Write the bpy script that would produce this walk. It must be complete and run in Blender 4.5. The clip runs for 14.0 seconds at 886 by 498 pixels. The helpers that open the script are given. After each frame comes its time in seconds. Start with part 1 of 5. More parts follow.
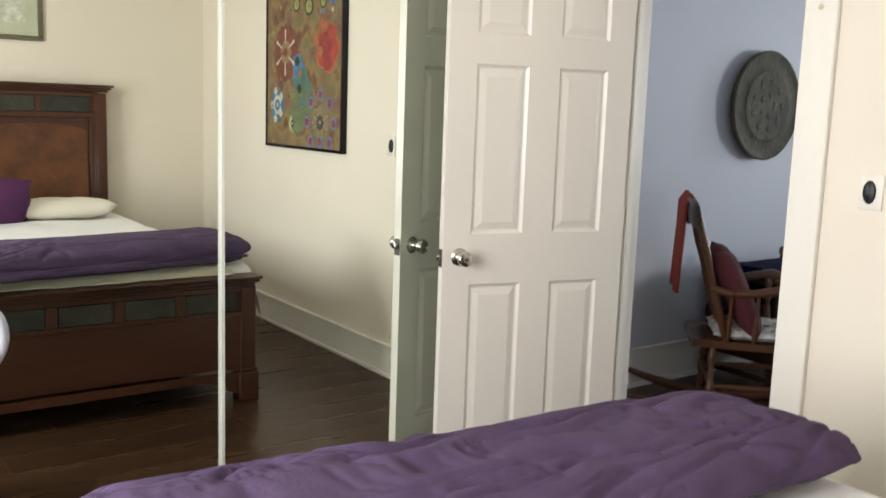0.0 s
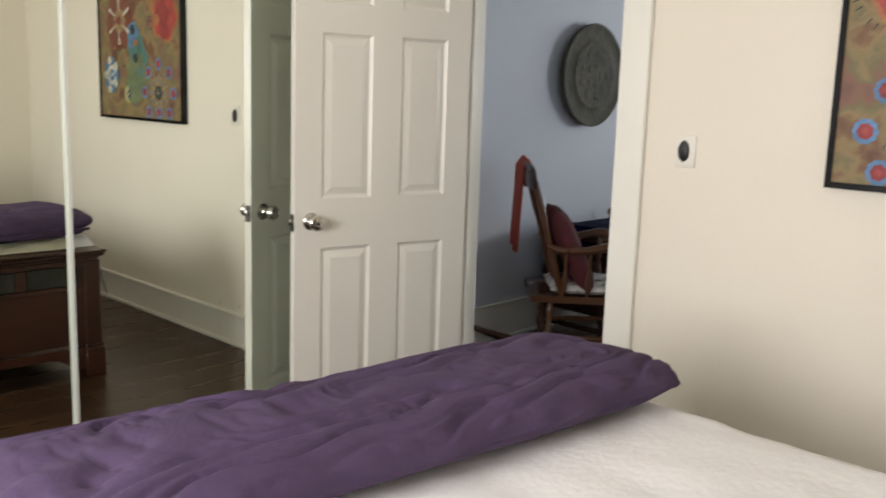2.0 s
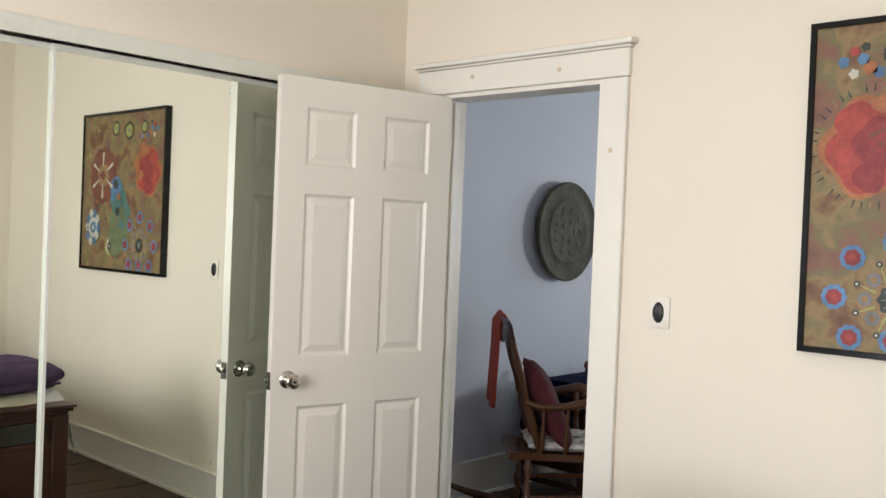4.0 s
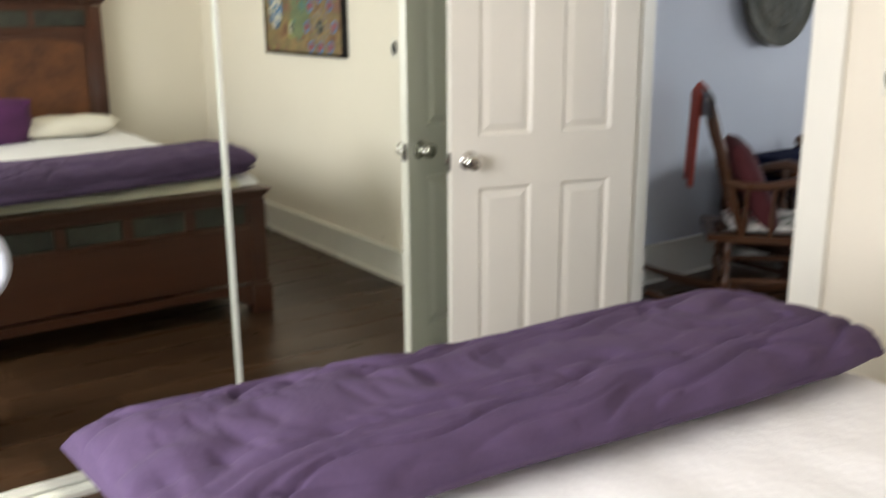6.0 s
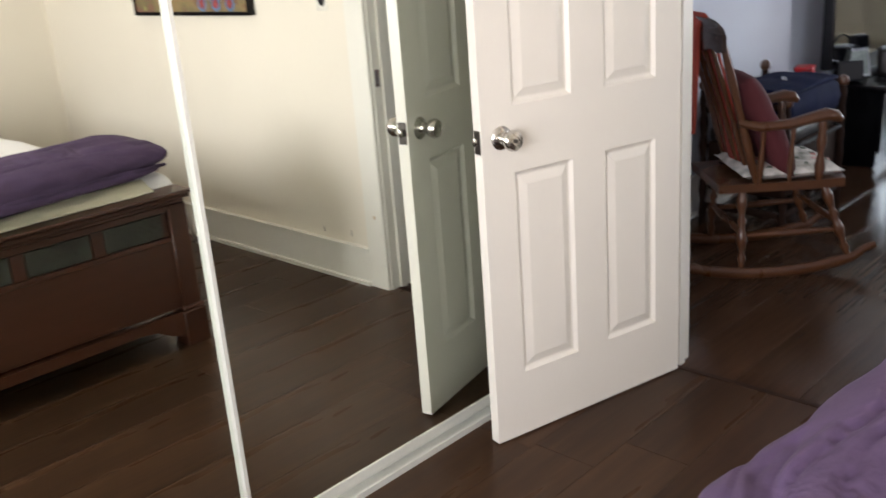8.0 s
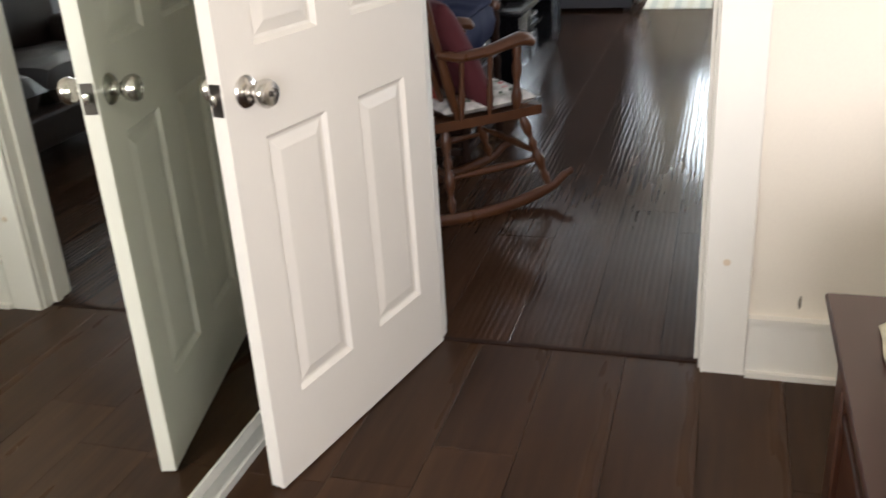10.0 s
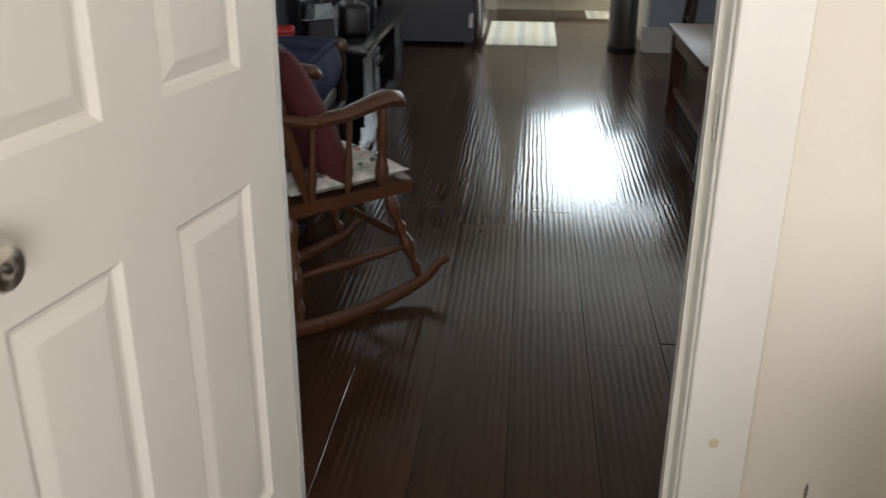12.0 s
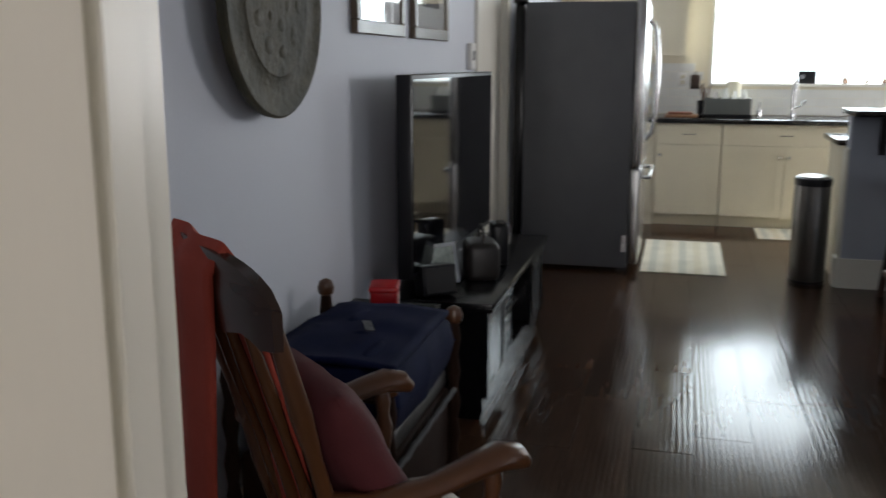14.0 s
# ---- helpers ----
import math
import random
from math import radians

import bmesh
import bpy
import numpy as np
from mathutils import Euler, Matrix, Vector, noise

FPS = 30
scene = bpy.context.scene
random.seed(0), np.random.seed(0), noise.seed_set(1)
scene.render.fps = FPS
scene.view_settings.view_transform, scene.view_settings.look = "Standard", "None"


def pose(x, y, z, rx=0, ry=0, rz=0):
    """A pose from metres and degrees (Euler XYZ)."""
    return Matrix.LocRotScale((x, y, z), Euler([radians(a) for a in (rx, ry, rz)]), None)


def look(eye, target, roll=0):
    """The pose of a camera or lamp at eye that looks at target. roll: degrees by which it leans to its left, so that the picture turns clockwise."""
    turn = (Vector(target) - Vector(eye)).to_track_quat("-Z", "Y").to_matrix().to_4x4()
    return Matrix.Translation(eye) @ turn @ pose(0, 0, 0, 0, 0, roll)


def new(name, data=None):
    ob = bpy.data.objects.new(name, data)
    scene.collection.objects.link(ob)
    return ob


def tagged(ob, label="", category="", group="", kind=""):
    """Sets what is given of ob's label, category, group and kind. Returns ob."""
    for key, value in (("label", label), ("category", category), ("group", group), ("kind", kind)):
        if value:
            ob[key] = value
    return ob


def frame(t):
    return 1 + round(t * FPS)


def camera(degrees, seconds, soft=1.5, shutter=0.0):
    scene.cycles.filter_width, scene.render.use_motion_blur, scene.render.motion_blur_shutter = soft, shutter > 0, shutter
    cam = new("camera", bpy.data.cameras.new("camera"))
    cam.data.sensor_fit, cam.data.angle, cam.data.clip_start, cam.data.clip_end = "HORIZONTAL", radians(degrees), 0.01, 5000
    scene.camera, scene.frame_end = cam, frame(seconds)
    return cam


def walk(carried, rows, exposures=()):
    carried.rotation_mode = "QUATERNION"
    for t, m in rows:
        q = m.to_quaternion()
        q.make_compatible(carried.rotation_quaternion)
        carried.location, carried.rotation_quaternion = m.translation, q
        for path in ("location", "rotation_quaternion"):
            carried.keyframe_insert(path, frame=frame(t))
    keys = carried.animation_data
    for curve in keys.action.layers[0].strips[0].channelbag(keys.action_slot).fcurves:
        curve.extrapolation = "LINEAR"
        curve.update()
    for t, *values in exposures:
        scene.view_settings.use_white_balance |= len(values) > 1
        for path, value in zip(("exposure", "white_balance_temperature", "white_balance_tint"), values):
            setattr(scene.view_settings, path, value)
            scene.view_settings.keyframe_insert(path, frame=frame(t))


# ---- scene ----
cam = camera(51.3, 14.0, shutter=0.5)
PATH = [
    (0, (0.194, 0.192, 1.442), (1.356, 1.793, 1.143), 2.0),
    (0.5, (0.189, 0.123, 1.443), (1.308, 1.746, 1.106), -0.9),
    (1, (0.134, 0.078, 1.449), (1.24, 1.712, 1.121), -0.0),
    (1.5, (0.111, 0.093, 1.429), (1.333, 1.628, 1.04), 0.3),
    (2, (0.08, 0.11, 1.422), (1.498, 1.479, 1.078), 1.9),
    (2.5, (0.072, 0.119, 1.43), (1.544, 1.438, 1.123), 2.6),
    (3, (0.064, 0.104, 1.462), (1.551, 1.438, 1.366), 2.2),
    (3.2, (0.061, 0.104, 1.473), (1.544, 1.447, 1.441), 2.0),
    (5.3, (0.096, 0.143, 1.469), (1.476, 1.586, 1.354), 0.2),
    (5.5, (0.139, 0.167, 1.47), (1.467, 1.644, 1.241), -0.6),
    (6, (0.233, 0.238, 1.44), (1.352, 1.817, 0.934), -0.4),
    (6.2, (0.269, 0.295, 1.428), (1.286, 1.917, 0.85), -1.3),
    (6.5, (0.261, 0.395, 1.428), (1.238, 2.054, 0.884), -1.4),
    (6.9, (0.248, 0.619, 1.463), (1.329, 2.252, 1.055), -2.6),
    (7, (0.228, 0.667, 1.461), (1.353, 2.263, 1.032), -2.5),
    (7.2, (0.252, 0.773, 1.465), (1.409, 2.329, 0.978), -2.7),
    (9.3, (0.423, 1.753, 1.348), (2.08, 2.601, 0.617), -4.8),
    (9.5, (0.486, 1.797, 1.339), (2.171, 2.591, 0.612), -4.7),
    (10, (0.573, 1.918, 1.332), (2.322, 2.473, 0.537), -3.7),
    (10.2, (0.591, 1.953, 1.344), (2.375, 2.439, 0.583), -2.1),
    (10.5, (0.635, 2.001, 1.378), (2.458, 2.426, 0.675), -0.9),
    (11, (0.823, 2.082, 1.393), (2.687, 2.444, 0.764), 1.1),
    (11.5, (1.082, 2.15, 1.359), (2.932, 2.508, 0.688), 0.1),
    (12, (1.356, 2.238, 1.293), (3.194, 2.404, 0.523), 0.4),
    (12.5, (1.569, 2.306, 1.308), (3.424, 2.383, 0.566), 0.3),
    (12.9, (1.792, 2.284, 1.359), (3.705, 2.47, 0.806), 1.0),
    (13, (1.862, 2.276, 1.36), (3.779, 2.508, 0.84), 1.8),
    (13.2, (1.953, 2.284, 1.373), (3.867, 2.576, 0.874), 2.1),
    (13.5, (2.124, 2.3, 1.373), (4.051, 2.601, 0.93), 2.5),
    (13.6, (2.175, 2.312, 1.371), (4.105, 2.64, 0.961), 1.7),
    (14, (2.405, 2.35, 1.37), (4.304, 2.837, 0.973), 0.1),
]
walk(cam, [(t, look(eye, target, roll)) for t, eye, target, roll in PATH],
     exposures=[(0, 0.0, 6450, 10), (1, -0.10, 6500, 10), (2, -0.32, 6600, 10), (3, -0.22, 6550, 11), (5.5, -0.20, 6350, 10), (6.0, 0.0, 6450, 10), (6.5, -0.12, 7400, 9), (7, 0.08, 6350, 12), (9.3, 0.35, 6500, 16), (10.2, 0.28, 6500, 14), (11, -0.18, 6500, 11), (12, -0.18, 6600, 11), (13, -0.48, 6900, 12), (14, -0.68, 6700, 12)])

# ---- world, sun, large lights ----
world = bpy.data.worlds.new("world")
scene.world = world
world.use_nodes = True
_sky = world.node_tree.nodes.new("ShaderNodeTexSky")
_sky.sky_type, _sky.sun_disc = "NISHITA", False
_sky.sun_elevation, _sky.sun_rotation = radians(50), radians(-52)
world.node_tree.links.new(_sky.outputs[0], world.node_tree.nodes["Background"].inputs[0])
world.node_tree.nodes["Background"].inputs[1].default_value = 0.12


def lamp(name, kind, m, energy, colour, **more):
    data = bpy.data.lights.new(name, kind)
    data.energy, data.color = energy, colour
    if kind == "AREA":
        data.shape, data.size, data.size_y = "RECTANGLE", more["size"], more["size_y"]
    if kind == "SUN":
        data.angle = more["angle"]
    ob = new(name, data)
    ob.matrix_world = m
    return ob


# daylight in the kitchen window and in the unseen bedroom, side and living room windows
lamp("bedroom_window_light", "AREA", look((-1.10, 1.25, 1.50), (2.8, 1.35, 0.60)), 104, (1.0, 0.985, 1.0), size=1.6, size_y=1.35)
lamp("kitchen_window_light", "AREA", look((11.12, 1.28, 1.75), (6.0, 1.9, 0.5)), 52, (0.78, 0.90, 1.0), size=1.6, size_y=1.1)
lamp("side_window_light", "AREA", look((10.12, -1.95, 1.5), (6.6, 3.4, 1.1)), 185, (0.93, 0.96, 1.0), size=1.5, size_y=1.2)
lamp("living_window_light", "AREA", look((3.75, -1.95, 1.5), (4.6, 3.4, 1.1)), 11, (0.86, 0.92, 1.0), size=1.1, size_y=1.2)
lamp("sun", "SUN", look((-6, -2.5, 7), (0.75, 2.75, 0)), 3.0, (1.0, 0.93, 0.82), angle=radians(0.5))


# ---- materials ----
def material(name, colour, rough=0.6, metal=0.0, vary=0.12, scale=6.0, fine=60.0, bump=0.15, depth=0.002, stretch=(1, 1, 1), second=None, spot=0.5,
             per_piece=0.0, coat=0.0, rough_vary=0.08, sheen=0.0, spec=0.5):
    """A surface with two scales of variation: patches of colour and fine grain with relief."""
    m = bpy.data.materials.new(name)
    m.use_nodes = True
    t, n, l = m.node_tree, m.node_tree.nodes, m.node_tree.links
    b = n["Principled BSDF"]
    co = n.new("ShaderNodeTexCoord")
    mp = n.new("ShaderNodeMapping")
    mp.inputs["Scale"].default_value = stretch
    l.new(co.outputs["Object"], mp.inputs[0])
    big, small = n.new("ShaderNodeTexNoise"), n.new("ShaderNodeTexNoise")
    for tex, s, d in ((big, scale, 4), (small, fine, 6)):
        tex.inputs["Scale"].default_value, tex.inputs["Detail"].default_value = s, d
        l.new(mp.outputs[0], tex.inputs[0])
    mix = n.new("ShaderNodeMix")
    mix.data_type = "RGBA"
    c2 = second or tuple(c * (1 - vary) for c in colour)
    mix.inputs[6].default_value, mix.inputs[7].default_value = (*colour, 1), (*c2, 1)
    ramp = n.new("ShaderNodeMapRange")
    ramp.inputs[1].default_value, ramp.inputs[2].default_value = spot - 0.18, spot + 0.18
    l.new(big.outputs[0], ramp.inputs[0])
    l.new(ramp.outputs[0], mix.inputs[0])
    hsv = n.new("ShaderNodeHueSaturation")
    val = n.new("ShaderNodeMapRange")
    val.inputs[3].default_value, val.inputs[4].default_value = 1 - vary, 1 + vary
    l.new(small.outputs[0], val.inputs[0])
    l.new(mix.outputs[2], hsv.inputs["Color"])
    last = val.outputs[0]
    if per_piece:
        info = n.new("ShaderNodeObjectInfo")
        r = n.new("ShaderNodeMapRange")
        r.inputs[3].default_value, r.inputs[4].default_value = 1 - per_piece, 1 + per_piece
        l.new(info.outputs["Random"], r.inputs[0])
        mul = n.new("ShaderNodeMath")
        mul.operation = "MULTIPLY"
        l.new(last, mul.inputs[0])
        l.new(r.outputs[0], mul.inputs[1])
        last = mul.outputs[0]
    l.new(last, hsv.inputs["Value"])
    l.new(hsv.outputs[0], b.inputs["Base Color"])
    rr = n.new("ShaderNodeMapRange")
    rr.inputs[3].default_value, rr.inputs[4].default_value = max(0.02, rough - rough_vary), min(1, rough + rough_vary)
    l.new(big.outputs[0], rr.inputs[0])
    l.new(rr.outputs[0], b.inputs["Roughness"])
    b.inputs["Metallic"].default_value, b.inputs["Specular IOR Level"].default_value = metal, spec
    b.inputs["Coat Weight"].default_value = coat
    b.inputs["Coat Roughness"].default_value = 0.15
    b.inputs["Sheen Weight"].default_value = sheen
    if bump:
        bp = n.new("ShaderNodeBump")
        bp.inputs["Strength"].default_value, bp.inputs["Distance"].default_value = bump, depth
        l.new(small.outputs[0], bp.inputs["Height"])
        l.new(bp.outputs[0], b.inputs["Normal"])
    return m


def plain(name, colour, rough=0.5, metal=0.0, emit=0.0, transmission=0.0):
    m = bpy.data.materials.new(name)
    m.use_nodes = True
    b = m.node_tree.nodes["Principled BSDF"]
    b.inputs["Base Color"].default_value = (*colour, 1)
    b.inputs["Roughness"].default_value, b.inputs["Metallic"].default_value = rough, metal
    b.inputs["Transmission Weight"].default_value = transmission
    if emit:
        b.inputs["Emission Color"].default_value, b.inputs["Emission Strength"].default_value = (*colour, 1), emit
    return m


def plank_material(name, colour, second, rough, ripple, gloss):
    """Dark hand-scraped floorboards: grain along x, ripples across each board, each board a little different."""
    m = material(name, colour, rough, vary=0.45, scale=7.0, fine=40, bump=0.12, depth=0.001, stretch=(0.10, 1, 1), second=second, per_piece=0.17, rough_vary=0.03)
    n, l = m.node_tree.nodes, m.node_tree.links
    b = n["Principled BSDF"]
    b.inputs["Specular IOR Level"].default_value = 0.13
    b.inputs["Coat Weight"].default_value, b.inputs["Coat Roughness"].default_value = 0.06, gloss
    co = n.new("ShaderNodeTexCoord")
    info = n.new("ShaderNodeObjectInfo")
    shift = n.new("ShaderNodeVectorMath")
    shift.operation = "ADD"
    l.new(co.outputs["Object"], shift.inputs[0])
    many = n.new("ShaderNodeVectorMath")
    many.operation = "SCALE"
    many.inputs["Scale"].default_value = 37.0
    l.new(info.outputs["Location"], many.inputs[0])
    l.new(many.outputs[0], shift.inputs[1])
    mp = n.new("ShaderNodeMapping")
    mp.inputs["Scale"].default_value = (0.16, 1, 1)
    l.new(shift.outputs[0], mp.inputs[0])
    wave = n.new("ShaderNodeTexWave")
    wave.wave_type, wave.bands_direction = "BANDS", "Y"
    wave.inputs["Scale"].default_value, wave.inputs["Distortion"].default_value = 15.0, 2.2
    wave.inputs["Detail"].default_value, wave.inputs["Detail Scale"].default_value, wave.inputs["Detail Roughness"].default_value = 0.0, 1.2, 0.4
    l.new(mp.outputs[0], wave.inputs[0])
    bp = n.new("ShaderNodeBump")
    bp.inputs["Strength"].default_value, bp.inputs["Distance"].default_value = ripple, 0.0016
    l.new(wave.outputs["Fac"], bp.inputs["Height"])
    old = b.inputs["Normal"].links[0].from_node
    l.new(bp.outputs[0], old.inputs["Normal"])
    return m


def painting_material():
    """Patchwork of rust, olive, teal and ochre brushwork on canvas."""
    m = bpy.data.materials.new("painted_canvas")
    m.use_nodes = True
    n, l = m.node_tree.nodes, m.node_tree.links
    b = n["Principled BSDF"]
    co = n.new("ShaderNodeTexCoord")
    tex = n.new("ShaderNodeTexNoise")
    tex.inputs["Scale"].default_value, tex.inputs["Detail"].default_value, tex.inputs["Distortion"].default_value = 7.0, 9, 0.25
    ramp = n.new("ShaderNodeValToRGB")
    stops = ((0.30, (0.10, 0.04, 0.022)), (0.40, (0.18, 0.095, 0.045)), (0.46, (0.25, 0.175, 0.075)), (0.53, (0.16, 0.135, 0.06)), (0.60, (0.21, 0.10, 0.065)), (0.70, (0.14, 0.07, 0.055)))
    e = ramp.color_ramp.elements
    while len(e) < len(stops):
        e.new(0.5)
    for i, (p, c) in enumerate(stops):
        e[i].position, e[i].color = p, (*c, 1)
    l.new(co.outputs["Object"], tex.inputs[0])
    l.new(tex.outputs[0], ramp.inputs[0])
    l.new(ramp.outputs[0], b.inputs["Base Color"])
    fine = n.new("ShaderNodeTexNoise")
    fine.inputs["Scale"].default_value = 90
    l.new(co.outputs["Object"], fine.inputs[0])
    bp = n.new("ShaderNodeBump")
    bp.inputs["Strength"].default_value, bp.inputs["Distance"].default_value = 0.3, 0.002
    l.new(fine.outputs[0], bp.inputs["Height"])
    l.new(bp.outputs[0], b.inputs["Normal"])
    b.inputs["Roughness"].default_value = 0.55
    return m


M_WALL = material("warm_white_wall_paint", (0.82, 0.757, 0.645), 0.62, vary=0.03, scale=1.4, fine=140, bump=0.25, depth=0.0012)
M_WALL_BLUE = material("pale_blue_wall_paint", (0.64, 0.665, 0.735), 0.62, vary=0.03, scale=1.2, fine=140, bump=0.25, depth=0.0012)
M_CEIL = material("white_ceiling_paint", (0.82, 0.79, 0.72), 0.8, vary=0.03, scale=1.5, fine=120, bump=0.2)
M_TRIM = material("white_gloss_trim_paint", (0.82, 0.795, 0.72), 0.34, vary=0.03, scale=3, fine=25, bump=0.12, stretch=(1, 1, 0.3))
M_DOOR = material("white_door_paint", (0.80, 0.765, 0.685), 0.36, vary=0.02, scale=4, fine=220, bump=0.12, depth=0.0008, stretch=(1, 1, 0.12))
M_PLANK = plank_material("dark_walnut_floorboards", (0.060, 0.030, 0.017), (0.036, 0.018, 0.010), 0.12, 0.26, 0.35)
M_PLANK_BED = plank_material("smooth_walnut_floorboards", (0.060, 0.030, 0.015), (0.030, 0.015, 0.008), 0.28, 0.03, 0.45)
M_STRIP = material("dark_threshold_wood", (0.030, 0.015, 0.010), 0.8, vary=0.2, fine=40, bump=0.08, spec=0.08)
M_GROUT = plain("dark_floor_joint", (0.012, 0.008, 0.006), 0.8)
M_BEDWOOD = material("reddish_dark_bed_wood", (0.074, 0.023, 0.010), 0.38, vary=0.25, scale=2.5, fine=22, bump=0.1, stretch=(0.12, 1, 1), second=(0.042, 0.014, 0.007))
M_BURL = material("burl_veneer", (0.14, 0.050, 0.018), 0.38, vary=0.3, scale=7, fine=30, bump=0.08, second=(0.070, 0.025, 0.010))
M_SLATE = material("grey_green_slate", (0.036, 0.040, 0.029), 0.6, vary=0.3, scale=12, fine=60, bump=0.5, depth=0.003, second=(0.020, 0.018, 0.012), per_piece=0.25)
M_QUILT = material("purple_quilt_cotton", (0.084, 0.051, 0.114), 0.9, vary=0.12, scale=9, fine=110, bump=0.5, depth=0.002)
M_QUILT_EDGE = material("dark_purple_piping", (0.050, 0.028, 0.075), 0.8, vary=0.1, fine=300)
M_SHEET = material("white_bedspread_cotton", (0.93, 0.92, 0.92), 0.85, vary=0.03, scale=4, fine=55, bump=0.5, depth=0.004)
M_CREAM = material("cream_mattress_cotton", (0.66, 0.62, 0.47), 0.85, vary=0.08, scale=6, fine=150, bump=0.4)
M_PILLOW = material("cream_pillow_cotton", (0.84, 0.79, 0.68), 0.85, vary=0.05, scale=5, fine=200, bump=0.3)
M_PLUM = material("plum_cushion_velvet", (0.075, 0.012, 0.075), 0.85, vary=0.2, scale=10, fine=200, bump=0.3)
M_NICKEL = material("brushed_nickel", (0.62, 0.60, 0.56), 0.22, 1.0, vary=0.05, fine=200, bump=0.03)
M_DARKMETAL = plain("dark_latch_metal", (0.10, 0.09, 0.08), 0.35, 0.9)
M_ALU = material("white_enamelled_track_metal", (0.76, 0.77, 0.70), 0.32, 0.2, vary=0.05, fine=80, bump=0.05)
M_MIRROR = plain("mirror_glass", (0.86, 0.90, 0.84), 0.012, 1.0)
M_BLACK = material("black_lacquer", (0.004, 0.004, 0.005), 0.22, vary=0.2, scale=4, fine=60, bump=0.02, spec=0.30)
M_BLACKPL = material("black_plastic", (0.007, 0.007, 0.009), 0.4, vary=0.15, scale=8, fine=220, bump=0.08, spec=0.35)
M_SCREEN = plain("glossy_screen_glass", (0.006, 0.006, 0.008), 0.05)
M_GLASS = plain("cabinet_glass", (0.06, 0.08, 0.10), 0.16)
M_PLASTIC_W = plain("white_plastic", (0.80, 0.79, 0.76), 0.4)
M_HONEY = material("honey_maple_chair_wood", (0.098, 0.037, 0.013), 0.28, vary=0.2, scale=3, fine=30, bump=0.08, stretch=(1, 1, 0.2), second=(0.08, 0.032, 0.014))
M_RED = material("red_cushion_cloth", (0.075, 0.008, 0.011), 0.85, vary=0.12, scale=9, fine=260, bump=0.4)
M_SCARF = material("orange_red_scarf", (0.42, 0.060, 0.035), 0.85, vary=0.12, scale=9, fine=260, bump=0.4)
M_NAVY = material("navy_nylon", (0.006, 0.010, 0.042), 0.8, vary=0.25, scale=8, fine=240, bump=0.3, spec=0.10)
M_BRONZE = material("greenish_bronze", (0.070, 0.060, 0.032), 0.7, 0.0, vary=0.35, scale=9, fine=30, bump=1.0, depth=0.008, second=(0.036, 0.034, 0.020))
M_FRIDGE = material("dark_grey_fridge_side", (0.125, 0.127, 0.138), 0.5, vary=0.08, fine=260, bump=0.3)
M_BIN = material("dull_grey_bin_steel", (0.20, 0.19, 0.18), 0.36, 1.0, vary=0.12, fine=120, bump=0.05, stretch=(1, 1, 0.1))
M_STEEL = material("stainless_steel", (0.55, 0.55, 0.55), 0.25, 1.0, vary=0.06, fine=200, bump=0.03, stretch=(1, 1, 0.05))
M_CAB = material("cream_cabinet_paint", (0.80, 0.73, 0.57), 0.4, vary=0.03, fine=60, bump=0.05)
M_COUNTER = material("black_granite", (0.020, 0.018, 0.018), 0.14, vary=0.5, scale=60, fine=200, bump=0.02)
M_TILE = material("white_wall_tile", (0.78, 0.78, 0.74), 0.2, vary=0.03, fine=10, bump=0.03, per_piece=0.03)
M_TABLE = material("reddish_brown_table_wood", (0.125, 0.045, 0.026), 0.42, spec=0.4, vary=0.2, scale=3, fine=28, bump=0.08, stretch=(0.15, 1, 1), second=(0.080, 0.032, 0.022))
M_STOOL = material("dark_brown_stool_wood", (0.055, 0.024, 0.014), 0.4, vary=0.2, fine=40, bump=0.08)
M_ARMWOOD = material("dark_armchair_wood_and_shade", (0.030, 0.014, 0.009), 0.7, vary=0.3, fine=60, bump=0.2, spec=0.1)
M_LEATHER = material("black_leather", (0.020, 0.016, 0.015), 0.45, vary=0.15, scale=10, fine=160, bump=0.4)
M_PENIN = material("blue_grey_wall_paint", (0.42, 0.45, 0.52), 0.55, vary=0.03, fine=120, bump=0.2)
M_GRIME = material("tan_filler_on_paint", (0.66, 0.55, 0.40), 0.7, vary=0.1)
M_SKYGLOW = plain("bright_overcast_outside", (0.80, 0.93, 1.0), 1.0, emit=5.2)


# ---- mesh helpers ----
def cuboid(bm, x0, x1, y0, y1, z0, z1):
    v = [bm.verts.new((x, y, z)) for z in (z0, z1) for y in (y0, y1) for x in (x0, x1)]
    for f in ((0, 2, 3, 1), (4, 5, 7, 6), (0, 1, 5, 4), (2, 6, 7, 3), (0, 4, 6, 2), (1, 3, 7, 5)):
        bm.faces.new([v[i] for i in f])
    return v


def block(x0, x1, y0, y1, z0, z1, bevel=0.0, segments=2):
    bm = bmesh.new()
    cuboid(bm, x0, x1, y0, y1, z0, z1)
    if bevel:
        bmesh.ops.bevel(bm, geom=bm.edges[:], offset=bevel, segments=segments, affect="EDGES", profile=0.5)
    return bm


def blocks(*boxes, bevel=0.0):
    bm = bmesh.new()
    for b in boxes:
        cuboid(bm, *b)
    if bevel:
        bmesh.ops.bevel(bm, geom=bm.edges[:], offset=bevel, segments=1, affect="EDGES")
    return bm


